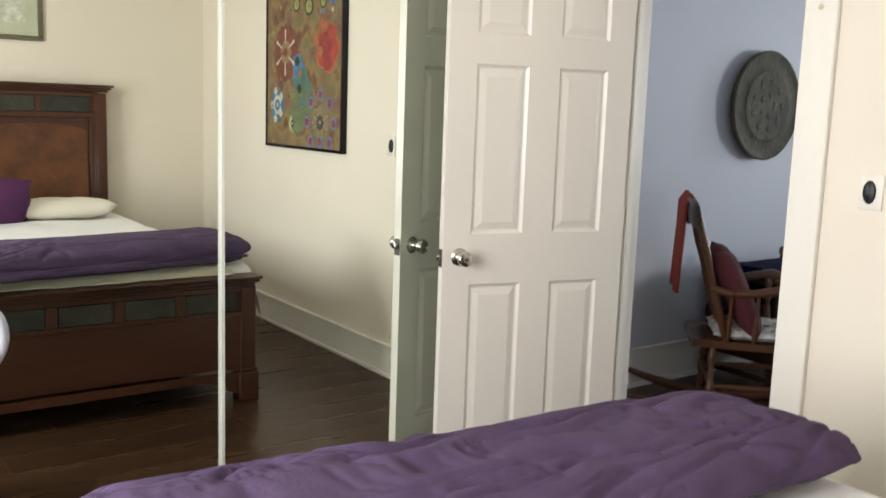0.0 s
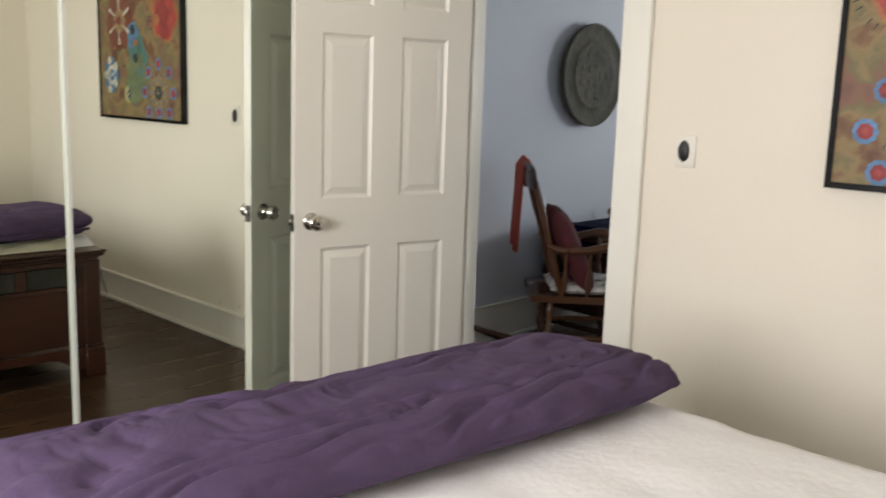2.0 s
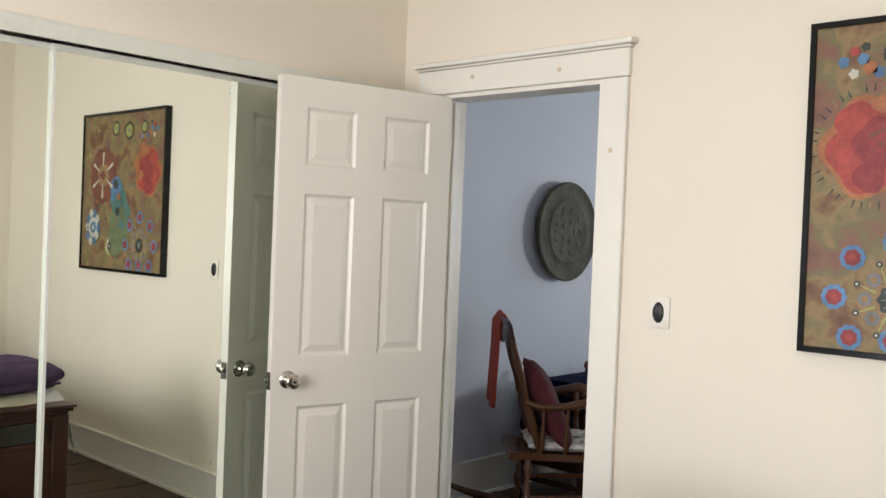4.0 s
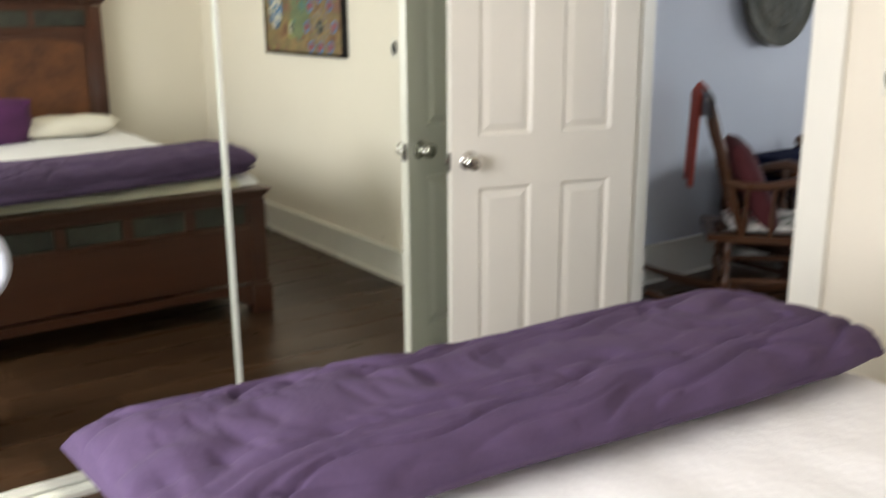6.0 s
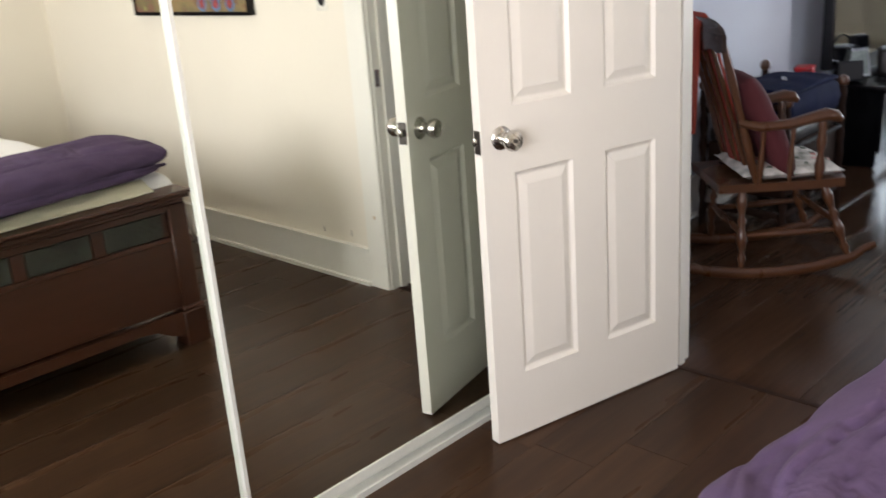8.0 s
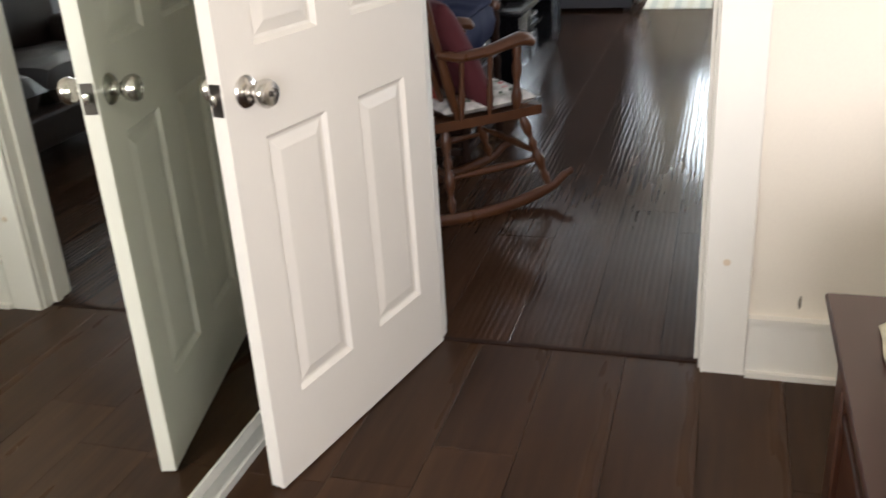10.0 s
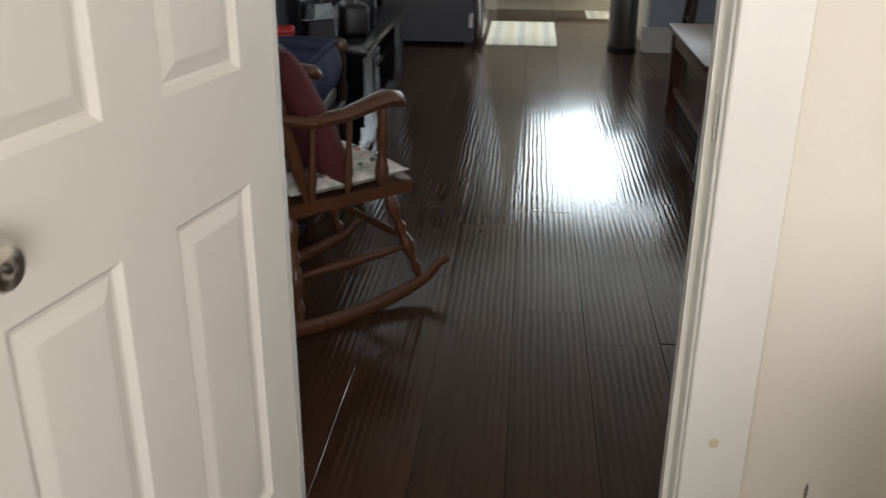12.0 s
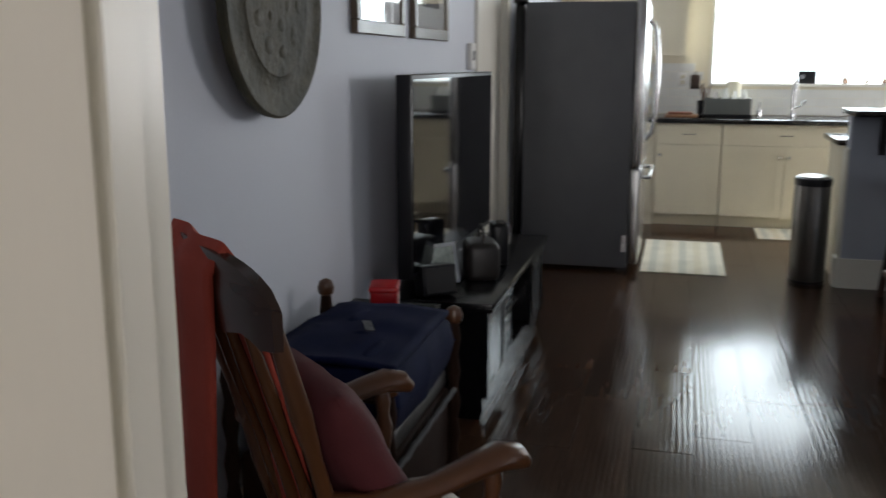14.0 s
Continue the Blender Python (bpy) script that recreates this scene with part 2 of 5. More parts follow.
def tube(points, radius, sides=10, flat=1.0):
    """A round rod along points; radius a number or one a point. flat squeezes it sideways."""
    bm = bmesh.new()
    pts = [Vector(p) for p in points]
    rad = radius if isinstance(radius, (list, tuple)) else [radius] * len(pts)
    rings, side = [], None
    for i, p in enumerate(pts):
        d = (pts[min(i + 1, len(pts) - 1)] - pts[max(i - 1, 0)]).normalized()
        if side is None:
            side = d.cross(Vector((0, 0, 1)) if abs(d.z) < 0.9 else Vector((1, 0, 0))).normalized()
        side = (side - d * side.dot(d)).normalized()
        up = d.cross(side)
        rings.append([bm.verts.new(p + (side * math.cos(a) * flat + up * math.sin(a)) * rad[i]) for a in (2 * math.pi * k / sides for k in range(sides))])
    for a, b in zip(rings, rings[1:]):
        for k in range(sides):
            bm.faces.new((a[k], a[(k + 1) % sides], b[(k + 1) % sides], b[k]))
    bm.faces.new(rings[0][::-1])
    bm.faces.new(rings[-1])
    return bm


def arc(centre, r, a0, a1, n, ux, uy):
    c, ux, uy = Vector(centre), Vector(ux), Vector(uy)
    return [c + ux * r * math.cos(a) + uy * r * math.sin(a) for a in (radians(a0 + (a1 - a0) * i / n) for i in range(n + 1))]


def lathe(profile, sides=24, m=None):
    """A turned shape round z from (radius, height) pairs."""
    bm = bmesh.new()
    rings = [[bm.verts.new((r * math.cos(2 * math.pi * k / sides), r * math.sin(2 * math.pi * k / sides), z)) for k in range(sides)] for r, z in profile]
    for a, b in zip(rings, rings[1:]):
        for k in range(sides):
            bm.faces.new((a[k], a[(k + 1) % sides], b[(k + 1) % sides], b[k]))
    bm.faces.new(rings[0][::-1])
    bm.faces.new(rings[-1])
    if m is not None:
        bm.transform(m)
    return bm


def turned(a, b, radii, sides=10):
    """A turned spindle from a to b, its radii at even steps."""
    a, b = Vector(a), Vector(b)
    return tube([a.lerp(b, i / (len(radii) - 1)) for i in range(len(radii))], list(radii), sides)


def sheet(nx, ny, f, thick=0.0):
    """A surface f(u, v), u and v from 0 to 1, given a thickness below it."""
    bm = bmesh.new()
    def grid(g):
        return [[bm.verts.new(g(i / nx, j / ny)) for j in range(ny + 1)] for i in range(nx + 1)]
    top = grid(f)
    for i in range(nx):
        for j in range(ny):
            bm.faces.new((top[i][j], top[i + 1][j], top[i + 1][j + 1], top[i][j + 1]))
    if thick:
        low = grid(lambda u, v: Vector(f(u, v)) - Vector((0, 0, thick)))
        for i in range(nx):
            for j in range(ny):
                bm.faces.new((low[i][j], low[i][j + 1], low[i + 1][j + 1], low[i + 1][j]))
        for i in range(nx):
            bm.faces.new((top[i][0], low[i][0], low[i + 1][0], top[i + 1][0]))
            bm.faces.new((top[i][ny], top[i + 1][ny], low[i + 1][ny], low[i][ny]))
        for j in range(ny):
            bm.faces.new((top[0][j], top[0][j + 1], low[0][j + 1], low[0][j]))
            bm.faces.new((top[nx][j], low[nx][j], low[nx][j + 1], top[nx][j + 1]))
    return bm


def pillow_mesh(w, d, h, n=18, power=0.42, crumple=0.0):
    """A stuffed cushion lying flat, its middle at the origin."""
    bm = bmesh.new()
    rows = {}
    for s in (1, -1):
        for i in range(n + 1):
            for j in range(n + 1):
                u, v = 2 * i / n - 1, 2 * j / n - 1
                edge = max(0.0, (1 - u ** 4) * (1 - v ** 4))
                if s < 0 and edge == 0:
                    rows[s, i, j] = rows[1, i, j]
                    continue
                pull = 1 - 0.06 * (abs(u * v)) ** 0.8 + 0.05 * abs(u * v) ** 4
                z = s * h / 2 * edge ** power + crumple * noise.noise((u * 3, v * 3, s * 2.0)) * edge
                rows[s, i, j] = bm.verts.new((u * w / 2 * pull, v * d / 2 * pull, z))
    for s in (1, -1):
        for i in range(n):
            for j in range(n):
                q = [rows[s, i, j], rows[s, i + 1, j], rows[s, i + 1, j + 1], rows[s, i, j + 1]]
                bm.faces.new(q if s > 0 else q[::-1])
    return bm


def finish(name, bm, mat, smooth=True, soft=False):
    bmesh.ops.recalc_face_normals(bm, faces=bm.faces[:])
    me = bpy.data.meshes.new(name)
    bm.to_mesh(me)
    bm.free()
    if smooth:
        me.shade_smooth()
        if not soft:
            me.set_sharp_from_angle(angle=radians(38))
    me.materials.append(mat)
    return me


def part(name, bm, mat, parent=None, label="", m=None, smooth=True, soft=False):
    """One mesh object, under a thing or a part."""
    ob = new(name, finish(name, bm, mat, smooth, soft))
    ob.parent = parent
    if m is not None:
        ob.matrix_basis = m
    return tagged(ob, label) if label else ob


def thing(name, label, category, m=None, group=""):
    ob = new(name)
    ob.empty_display_size = 0.1
    if m is not None:
        ob.matrix_basis = m
    return tagged(ob, label, category, group)


def structure(name, bm, mat, label, category, smooth=False, m=None):
    return tagged(part(name, bm, mat, smooth=smooth, m=m), label, category, kind="structure")


# ---- the bedroom's shell ----
WALL_X, THICK = 2.82, 0.12          # bedroom side of the wall with the doorway
OPEN_Y0, OPEN_Y1, OPEN_Z = 1.93, 2.69, 2.045
CLOSET_Y, MIRROR_Y = 2.92, 2.98
HEAD_Y, LEFT_X, CEIL_Z = -0.95, -1.20, 2.75
LIV_Y, LIV_END, LIV_BACK = 3.48, 11.20, -2.05

structure("wall_east", blocks((WALL_X, WALL_X + THICK, HEAD_Y - 0.1, OPEN_Y0 - 0.017, 0, CEIL_Z), (WALL_X, WALL_X + THICK, OPEN_Y1, 3.72, 0, CEIL_Z),
          (WALL_X, WALL_X + THICK, OPEN_Y0 - 0.017, OPEN_Y1, OPEN_Z, CEIL_Z)), M_WALL, "warm white painted plaster wall with a doorway", "wall")
structure("wall_north", blocks((LEFT_X, WALL_X, CLOSET_Y, CLOSET_Y + 0.10, 2.078, CEIL_Z), (2.70, WALL_X, CLOSET_Y, CLOSET_Y + 0.7, 0, 2.078)), M_WALL,
          "warm white wall above the mirrored closet", "wall")
structure("wall_closet_back", blocks((LEFT_X - 0.1, WALL_X, 3.62, 3.72, 0, CEIL_Z)), M_WALL, "plain white back wall of the closet", "wall")
structure("wall_south", blocks((LEFT_X - 0.1, WALL_X, HEAD_Y - 0.1, HEAD_Y, 0, CEIL_Z)), M_WALL, "warm cream painted wall behind the headboard", "wall")
structure("wall_west", blocks((LEFT_X - 0.12, LEFT_X, HEAD_Y, 0.45, 0, CEIL_Z), (LEFT_X - 0.12, LEFT_X, 2.05, 3.62, 0, CEIL_Z),
          (LEFT_X - 0.12, LEFT_X, 0.45, 2.05, 0, 0.78), (LEFT_X - 0.12, LEFT_X, 0.45, 2.05, 2.15, CEIL_Z)), M_WALL, "plain warm white wall with a window opening", "wall")
structure("ceiling", block(LEFT_X - 0.12, WALL_X, HEAD_Y - 0.1, 3.72, CEIL_Z, CEIL_Z + 0.1), M_CEIL, "plain white painted ceiling", "ceiling")

# baseboards of the bedroom
structure("baseboard", blocks((WALL_X - 0.018, WALL_X, HEAD_Y, OPEN_Y0 - 0.118, 0.0, 0.165), (WALL_X - 0.032, WALL_X - 0.018, HEAD_Y, OPEN_Y0 - 0.118, 0, 0.022),
          (WALL_X - 0.024, WALL_X, HEAD_Y, OPEN_Y0 - 0.118, 0.165, 0.178), (LEFT_X, WALL_X - 0.03, HEAD_Y, HEAD_Y + 0.018, 0, 0.17),
          (2.70, WALL_X - 0.02, CLOSET_Y - 0.016, CLOSET_Y, 0, 0.165)), M_TRIM, "tall cream painted baseboard with quarter round", "baseboard")

# doorway casing with its capped head, and the jamb
CX = WALL_X - 0.02
casing = structure("door_trim", blocks((CX, WALL_X, OPEN_Y0 - 0.117, OPEN_Y0 - 0.004, 0, 2.042), (CX, WALL_X, OPEN_Y1 + 0.002, OPEN_Y1 + 0.117, 0, 2.042),
                   (CX - 0.003, WALL_X, OPEN_Y0 - 0.122, OPEN_Y1 + 0.122, 2.044, 2.142), bevel=0.003), M_TRIM, "white painted door casing with a capped head", "door frame")
part("crown_cap", blocks((CX - 0.012, WALL_X, OPEN_Y0 - 0.130, OPEN_Y1 + 0.130, 2.143, 2.152), (CX - 0.024, WALL_X, OPEN_Y0 - 0.142, OPEN_Y1 + 0.142, 2.153, 2.172), bevel=0.003), M_TRIM, casing)
part("jamb", blocks((WALL_X - 0.002, WALL_X + THICK + 0.002, OPEN_Y0 - 0.016, OPEN_Y0 + 0.002, 0, 2.026), (WALL_X - 0.002, WALL_X + THICK + 0.002, OPEN_Y1 - 0.018, OPEN_Y1 + 0.001, 0, 2.026),
     (WALL_X - 0.002, WALL_X + THICK + 0.002, OPEN_Y0 - 0.016, OPEN_Y1 + 0.001, 2.027, 2.0445), bevel=0.002), M_TRIM, casing)
part("door_stop", blocks((WALL_X + 0.042, WALL_X + 0.075, OPEN_Y0 + 0.002, OPEN_Y0 + 0.013, 0, 2.014), (WALL_X + 0.042, WALL_X + 0.075, OPEN_Y1 - 0.030, OPEN_Y1 - 0.018, 0, 2.014)), M_TRIM, casing)
part("strike_plate", block(WALL_X + 0.008, WALL_X + 0.036, OPEN_Y0 + 0.001, OPEN_Y0 + 0.0035, 0.885, 0.955), M_NICKEL, casing, "small metal strike plate")
part("far_casing", blocks((WALL_X + THICK, WALL_X + THICK + 0.02, OPEN_Y0 - 0.117, OPEN_Y0 - 0.004, 0, 2.042), (WALL_X + THICK, WALL_X + THICK + 0.02, OPEN_Y1 + 0.002, OPEN_Y1 + 0.117, 0, 2.042),
     (WALL_X + THICK, WALL_X + THICK + 0.02, OPEN_Y0 - 0.122, OPEN_Y1 + 0.122, 2.044, 2.17), bevel=0.003), M_TRIM, casing)
for y, z in ((1.87, 1.79), (1.875, 0.33), (2.10, 2.09), (2.52, 2.10)):
    part("filler_spot", lathe(((0.0095, 0), (0.007, 0.0015)), 14, pose(CX - 0.0032 if z > 2.04 else CX - 0.0002, y, z, 0, -90, 0)), M_GRIME, casing)


# ---- the six-panel door ----
def six_panel_door():
    W, T, H = 0.761, 0.035, 2.02
    door = tagged(thing("door_1", "white six-panel interior door standing wide open", "door", pose(2.090, 2.822, 0.012, 0, 0, -13.0)), kind="structure")
    cols, rows = ((0.117, 0.325), (0.449, 0.655)), ((0.201, 0.806), (0.990, 1.593), (1.698, 1.912))
    bm = bmesh.new()
    edges_u = [0.011, cols[0][0], cols[0][1], cols[1][0], cols[1][1], W]
    for a, b in ((0, 1), (2, 3), (4, 5)):
        cuboid(bm, edges_u[a], edges_u[b], 0, T, 0, H)
    edges_z = [0, rows[0][0], rows[0][1], rows[1][0], rows[1][1], rows[2][0], rows[2][1], H]
    for u0, u1 in cols:
        for a in (0, 2, 4, 6):
            cuboid(bm, u0, u1, 0, T, edges_z[a], edges_z[a + 1])
    bmesh.ops.remove_doubles(bm, verts=bm.verts[:], dist=1e-6)
    part("slab", bm, M_DOOR, door, smooth=False)
    for u0, u1 in cols:
        for z0, z1 in rows:
            bm = bmesh.new()
            for y, s in ((0.0, 1), (T, -1)):
                loops = []
                for inset, depth in ((0, 0.0), (0.004, 0.004), (0.010, 0.0095), (0.016, 0.0105), (0.040, 0.003), (0.043, 0.0025)):
                    loops.append([bm.verts.new((u, y + s * depth, z)) for u, z in ((u0 + inset, z0 + inset), (u1 - inset, z0 + inset), (u1 - inset, z1 - inset), (u0 + inset, z1 - inset))])
                for a, b in zip(loops, loops[1:]):
                    for k in range(4):
                        bm.faces.new((a[k], a[(k + 1) % 4], b[(k + 1) % 4], b[k]))
                bm.faces.new(loops[-1])
            part("panel", bm, M_DOOR, door, smooth=False)
    for s, y in ((-1, 0.0), (1, T)):
        turn = pose(0.076, y, 0.908, 90 if s < 0 else -90, 0, 0)
        rose = part("knob_rose", lathe(((0.033, 0), (0.033, 0.003), (0.028, 0.009), (0.016, 0.012), (0.013, 0.018)), 28, turn), M_NICKEL, door, "round brushed nickel rose")
        part("door_knob", lathe(((0.012, 0.016), (0.013, 0.026), (0.024, 0.036), (0.0285, 0.048), (0.0285, 0.056), (0.024, 0.064), (0.012, 0.0665), (0.0115, 0.064), (0.004, 0.064)), 28, turn), M_NICKEL, rose, "brushed nickel round knob")
    part("turn_button", lathe(((0.006, 0.0635), (0.006, 0.0675), (0.004, 0.069)), 12, pose(0.076, 0, 0.908, 90, 0, 0)), M_DARKMETAL, door, "small dark lock button")
    latch = part("latch_plate", block(0.0085, 0.0108, 0.004, 0.031, 0.872, 0.936, 0.0008, 1), M_DARKMETAL, door, "dark metal latch plate on the door edge")
    part("latch_bolt", block(-0.004, 0.0086, 0.011, 0.024, 0.896, 0.918, 0.003), M_NICKEL, latch)
    for z in (0.18, 1.0, 1.82):
        part("hinge", lathe(((0.0045, 0), (0.0045, 0.085), (0.003, 0.088)), 10, pose(W + 0.001, 0.004, z)), M_DOOR, door)


six_panel_door()


# ---- mirrored sliding closet doors ----
def mirror_panel(x0, x1, y, group="closet doors"):
    z0, z1 = 0.035, 2.022
    p = tagged(thing("mirror_door", "tall sliding closet door of mirror glass in a thin pale metal frame", "mirror", pose(x0, y, 0), group))
    w = x1 - x0
    part("mirror", block(0.009, w - 0.009, 0.000, 0.005, z0 + 0.02, z1 - 0.02), M_MIRROR, p, smooth=False)
    part("frame", blocks((0, 0.010, -0.004, 0.007, z0, z1), (w - 0.010, w, -0.004, 0.007, z0, z1)), M_ALU, p, smooth=False)
    part("rail", blocks((0.010, w - 0.010, -0.004, 0.007, z0, z0 + 0.028), (0.010, w - 0.010, -0.004, 0.007, z1 - 0.02, z1)), M_ALU, p, smooth=False)
    return p


mirror_panel(1.338, 2.69, MIRROR_Y)
mirror_panel(-0.12, 1.348, MIRROR_Y + 0.012)
mirror_panel(LEFT_X, -0.10, MIRROR_Y)
track = structure("closet_track", blocks((LEFT_X, 2.70, CLOSET_Y - 0.012, CLOSET_Y + 0.0, 2.022, 2.076), (LEFT_X, 2.70, CLOSET_Y, 3.05, 2.062, 2.076)), M_ALU, "white metal top track of the mirror doors", "track")
part("lower_track", blocks((LEFT_X, 2.70, 2.945, 3.065, 0.001, 0.010), (LEFT_X, 2.70, 2.945, 2.955, 0.010, 0.024), (LEFT_X, 2.70, 3.0, 3.008, 0.010, 0.024), (LEFT_X, 2.70, 3.057, 3.065, 0.010, 0.024)), M_ALU, track)

# ---- things on the doorway wall ----
sw = thing("light_switch", "white wall plate with a black oval dimmer switch", "light switch", pose(WALL_X, 1.661, 1.243))
part("wall_plate", block(-0.006, 0, -0.037, 0.037, -0.053, 0.053, 0.003), M_DOOR, sw)
part("rocker", lathe(((0.022, 0), (0.020, 0.005), (0.012, 0.009)), 24, pose(-0.006, 0.004, 0, 0, -90, 0) @ Matrix.Diagonal((1.6, 0.95, 1, 1))), M_BLACKPL, sw, "black oval switch")


def wall_painting():
    w, h, d = 0.995, 0.965, 0.035
    p = thing("painting", "square abstract painting of red and teal rosettes, black frame", "painting", pose(WALL_X, 0.688, 1.655))
    part("canvas", block(-d + 0.006, -0.004, -w / 2 + 0.018, w / 2 - 0.018, -h / 2 + 0.018, h / 2 - 0.018), painting_material(), p, smooth=False)
    part("frame", blocks((-d, 0, -w / 2, -w / 2 + 0.017, -h / 2, h / 2), (-d, 0, w / 2 - 0.017, w / 2, -h / 2, h / 2), (-d, 0, -w / 2 + 0.017, w / 2 - 0.017, -h / 2, -h / 2 + 0.017),
         (-d, 0, -w / 2 + 0.017, w / 2 - 0.017, h / 2 - 0.017, h / 2)), M_BLACK, p, "thin black wooden frame", smooth=False)
    colours = {n: material("paint_" + n, c, 0.55, vary=0.35, scale=14, fine=70, bump=0.3) for n, c in
               (("red", (0.42, 0.06, 0.045)), ("rust", (0.20, 0.06, 0.035)), ("teal", (0.08, 0.20, 0.18)), ("blue", (0.09, 0.21, 0.38)), ("ochre", (0.31, 0.20, 0.09)), ("lime", (0.38, 0.40, 0.12)), ("white", (0.62, 0.60, 0.50)), ("dark", (0.03, 0.045, 0.04)), ("orange", (0.42, 0.15, 0.06)), ("crimson", (0.30, 0.035, 0.04)), ("green", (0.16, 0.20, 0.10)), ("slate", (0.19, 0.22, 0.25)), ("sky", (0.11, 0.25, 0.47)))}
    def disc(c, y, z, r, level, petals=0, depth=0.18):
        bm = bmesh.new()
        n = 36
        x = -d + 0.006 - 0.0009 * level
        mid = bm.verts.new((x, y, z))
        ring = [bm.verts.new((x, y + r * (1 + depth * math.cos(petals * a) * (petals > 0)) * math.cos(a), z + r * (1 + depth * math.cos(petals * a) * (petals > 0)) * math.sin(a))) for a in (2 * math.pi * k / n for k in range(n))]
        for k in range(n):
            bm.faces.new((mid, ring[k], ring[(k + 1) % n]))
        part("rosette", bm, colours[c], p, smooth=False)
    def rosette(y, z, r, c, lvl=1):
        for i, (q, k) in enumerate(zip((1, 0.72, 0.42, 0.16), c)):
            disc(k, y, z, r * q, lvl + i, (16, 9, 7, 0)[i], 0.05)
    def bar(c, y0, z0, y1, z1, w, level):
        bm = bmesh.new()
        x, dy, dz = -d + 0.006 - 0.0009 * level, y1 - y0, z1 - z0
        q = w / 2 / math.hypot(dy, dz)
        bm.faces.new([bm.verts.new((x, y0 - dz * q, z0 + dy * q)), bm.verts.new((x, y1 - dz * q * 0.3, z1 + dy * q * 0.3)), bm.verts.new((x, y1 + dz * q * 0.3, z1 - dy * q * 0.3)), bm.verts.new((x, y0 + dz * q, z0 - dy * q))])
        part("brush_stroke", bm, colours[c], p, smooth=False)
    # left to right on the wall is from +y to -y
    py, pz = 0.31, 0.115
    for a in range(44):
        ca, sa = math.cos(a * math.pi / 22), math.sin(a * math.pi / 22)
        bar("dark" if a % 3 else "ochre", py + 0.158 * ca, pz + 0.158 * sa, py + 0.182 * ca, pz + 0.182 * sa, 0.006, 1)
    for c, y, z, r, lvl, petals in (("orange", py, pz, 0.142, 2, 5), ("orange", py - 0.05, pz + 0.05, 0.10, 2.4, 4), ("red", py + 0.005, pz - 0.01, 0.118, 3, 5), ("red", py + 0.05, pz + 0.075, 0.055, 3.4, 3), ("crimson", py - 0.015, pz + 0.01, 0.07, 4, 4), ("crimson", py + 0.005, pz - 0.085, 0.045, 4.2, 3), ("orange", py - 0.075, pz - 0.02, 0.030, 5, 3)):
        disc(c, y, z, r, lvl, petals, 0.09)
    bar("rust", py + 0.01, pz + 0.03, py - 0.05, pz + 0.055, 0.014, 6)
    bar("rust", py - 0.02, pz + 0.0, py - 0.04, pz + 0.03, 0.010, 6)
    rosette(-0.22, 0.10, 0.17, ("rust", "rust", "ochre", "rust"))
    for a in range(6):
        ca, sa = math.cos(a * math.pi / 3 + 0.52), math.sin(a * math.pi / 3 + 0.52)
        bar("white", -0.22 + 0.14 * ca, 0.10 + 0.14 * sa, -0.22 + 0.055 * ca, 0.10 + 0.055 * sa, 0.022, 6)
    for c, y, z, r in (("teal", -0.04, -0.02, 0.09), ("blue", -0.06, 0.03, 0.06), ("teal", 0.0, -0.12, 0.11), ("green", -0.01, -0.22, 0.12), ("green", -0.04, -0.30, 0.10)):
        disc(c, y, z, r, 2 + abs(z), 5, 0.12)
    for c, y, z, r in (("dark", -0.06, 0.045, 0.030), ("orange", -0.02, -0.03, 0.022), ("blue", -0.09, -0.04, 0.020), ("dark", -0.03, -0.12, 0.028), ("teal", 0.02, -0.20, 0.035)):
        disc(c, y, z, r, 4, 6, 0.15)
    rosette(-0.33, -0.22, 0.085, ("blue", "white", "blue", "white"))
    for a in range(10):
        disc("white" if a % 2 else "blue", -0.33 + 0.07 * math.cos(a * 0.628), -0.22 + 0.09 * math.sin(a * 0.628), 0.024, 6, 6, 0.15)
    # a wheel of eight blue-ringed flowers round a dark one
    fy, fz = 0.235, -0.315
    disc("ochre", fy, fz, 0.10, 1, 8, 0.1)
    disc("dark", fy, fz, 0.042, 4, 8, 0.09)
    for a in range(8):
        ca, sa = math.cos(a * math.pi / 4), math.sin(a * math.pi / 4)
        cb, sb = math.cos(a * math.pi / 4 + 0.39), math.sin(a * math.pi / 4 + 0.39)
        bar("white", fy, fz, fy + 0.036 * ca, fz + 0.036 * sa, 0.002, 5)
        disc("slate", fy + 0.077 * ca, fz + 0.077 * sa, 0.019, 3)
        disc("ochre", fy + 0.077 * ca, fz + 0.077 * sa, 0.011, 4)
        bar("lime", fy + 0.052 * cb, fz + 0.052 * sb, fy + 0.098 * cb, fz + 0.098 * sb, 0.008, 3)
        disc("dark", fy + 0.108 * cb, fz + 0.108 * sb, 0.009, 4)
        disc("white", fy + 0.108 * cb, fz + 0.108 * sb, 0.004, 5)
        y, z = fy + 0.163 * ca, max(-0.428, fz + 0.163 * sa)
        for c, r, lvl, petals in (("sky", 0.036, 3, 10), ("crimson", 0.023, 4, 7), ("red", 0.010, 5, 5)):
            disc(c, y, z, r, lvl, petals, 0.06)
    rosette(-0.12, -0.33, 0.055, ("lime", "white", "dark", "white"))
    for y, z, r in ((0.255, 0.375, 0.038), (0.08, 0.36, 0.055), (-0.08, 0.38, 0.045)):
        rosette(y, z, r, ("dark", "lime", "lime", "blue"))
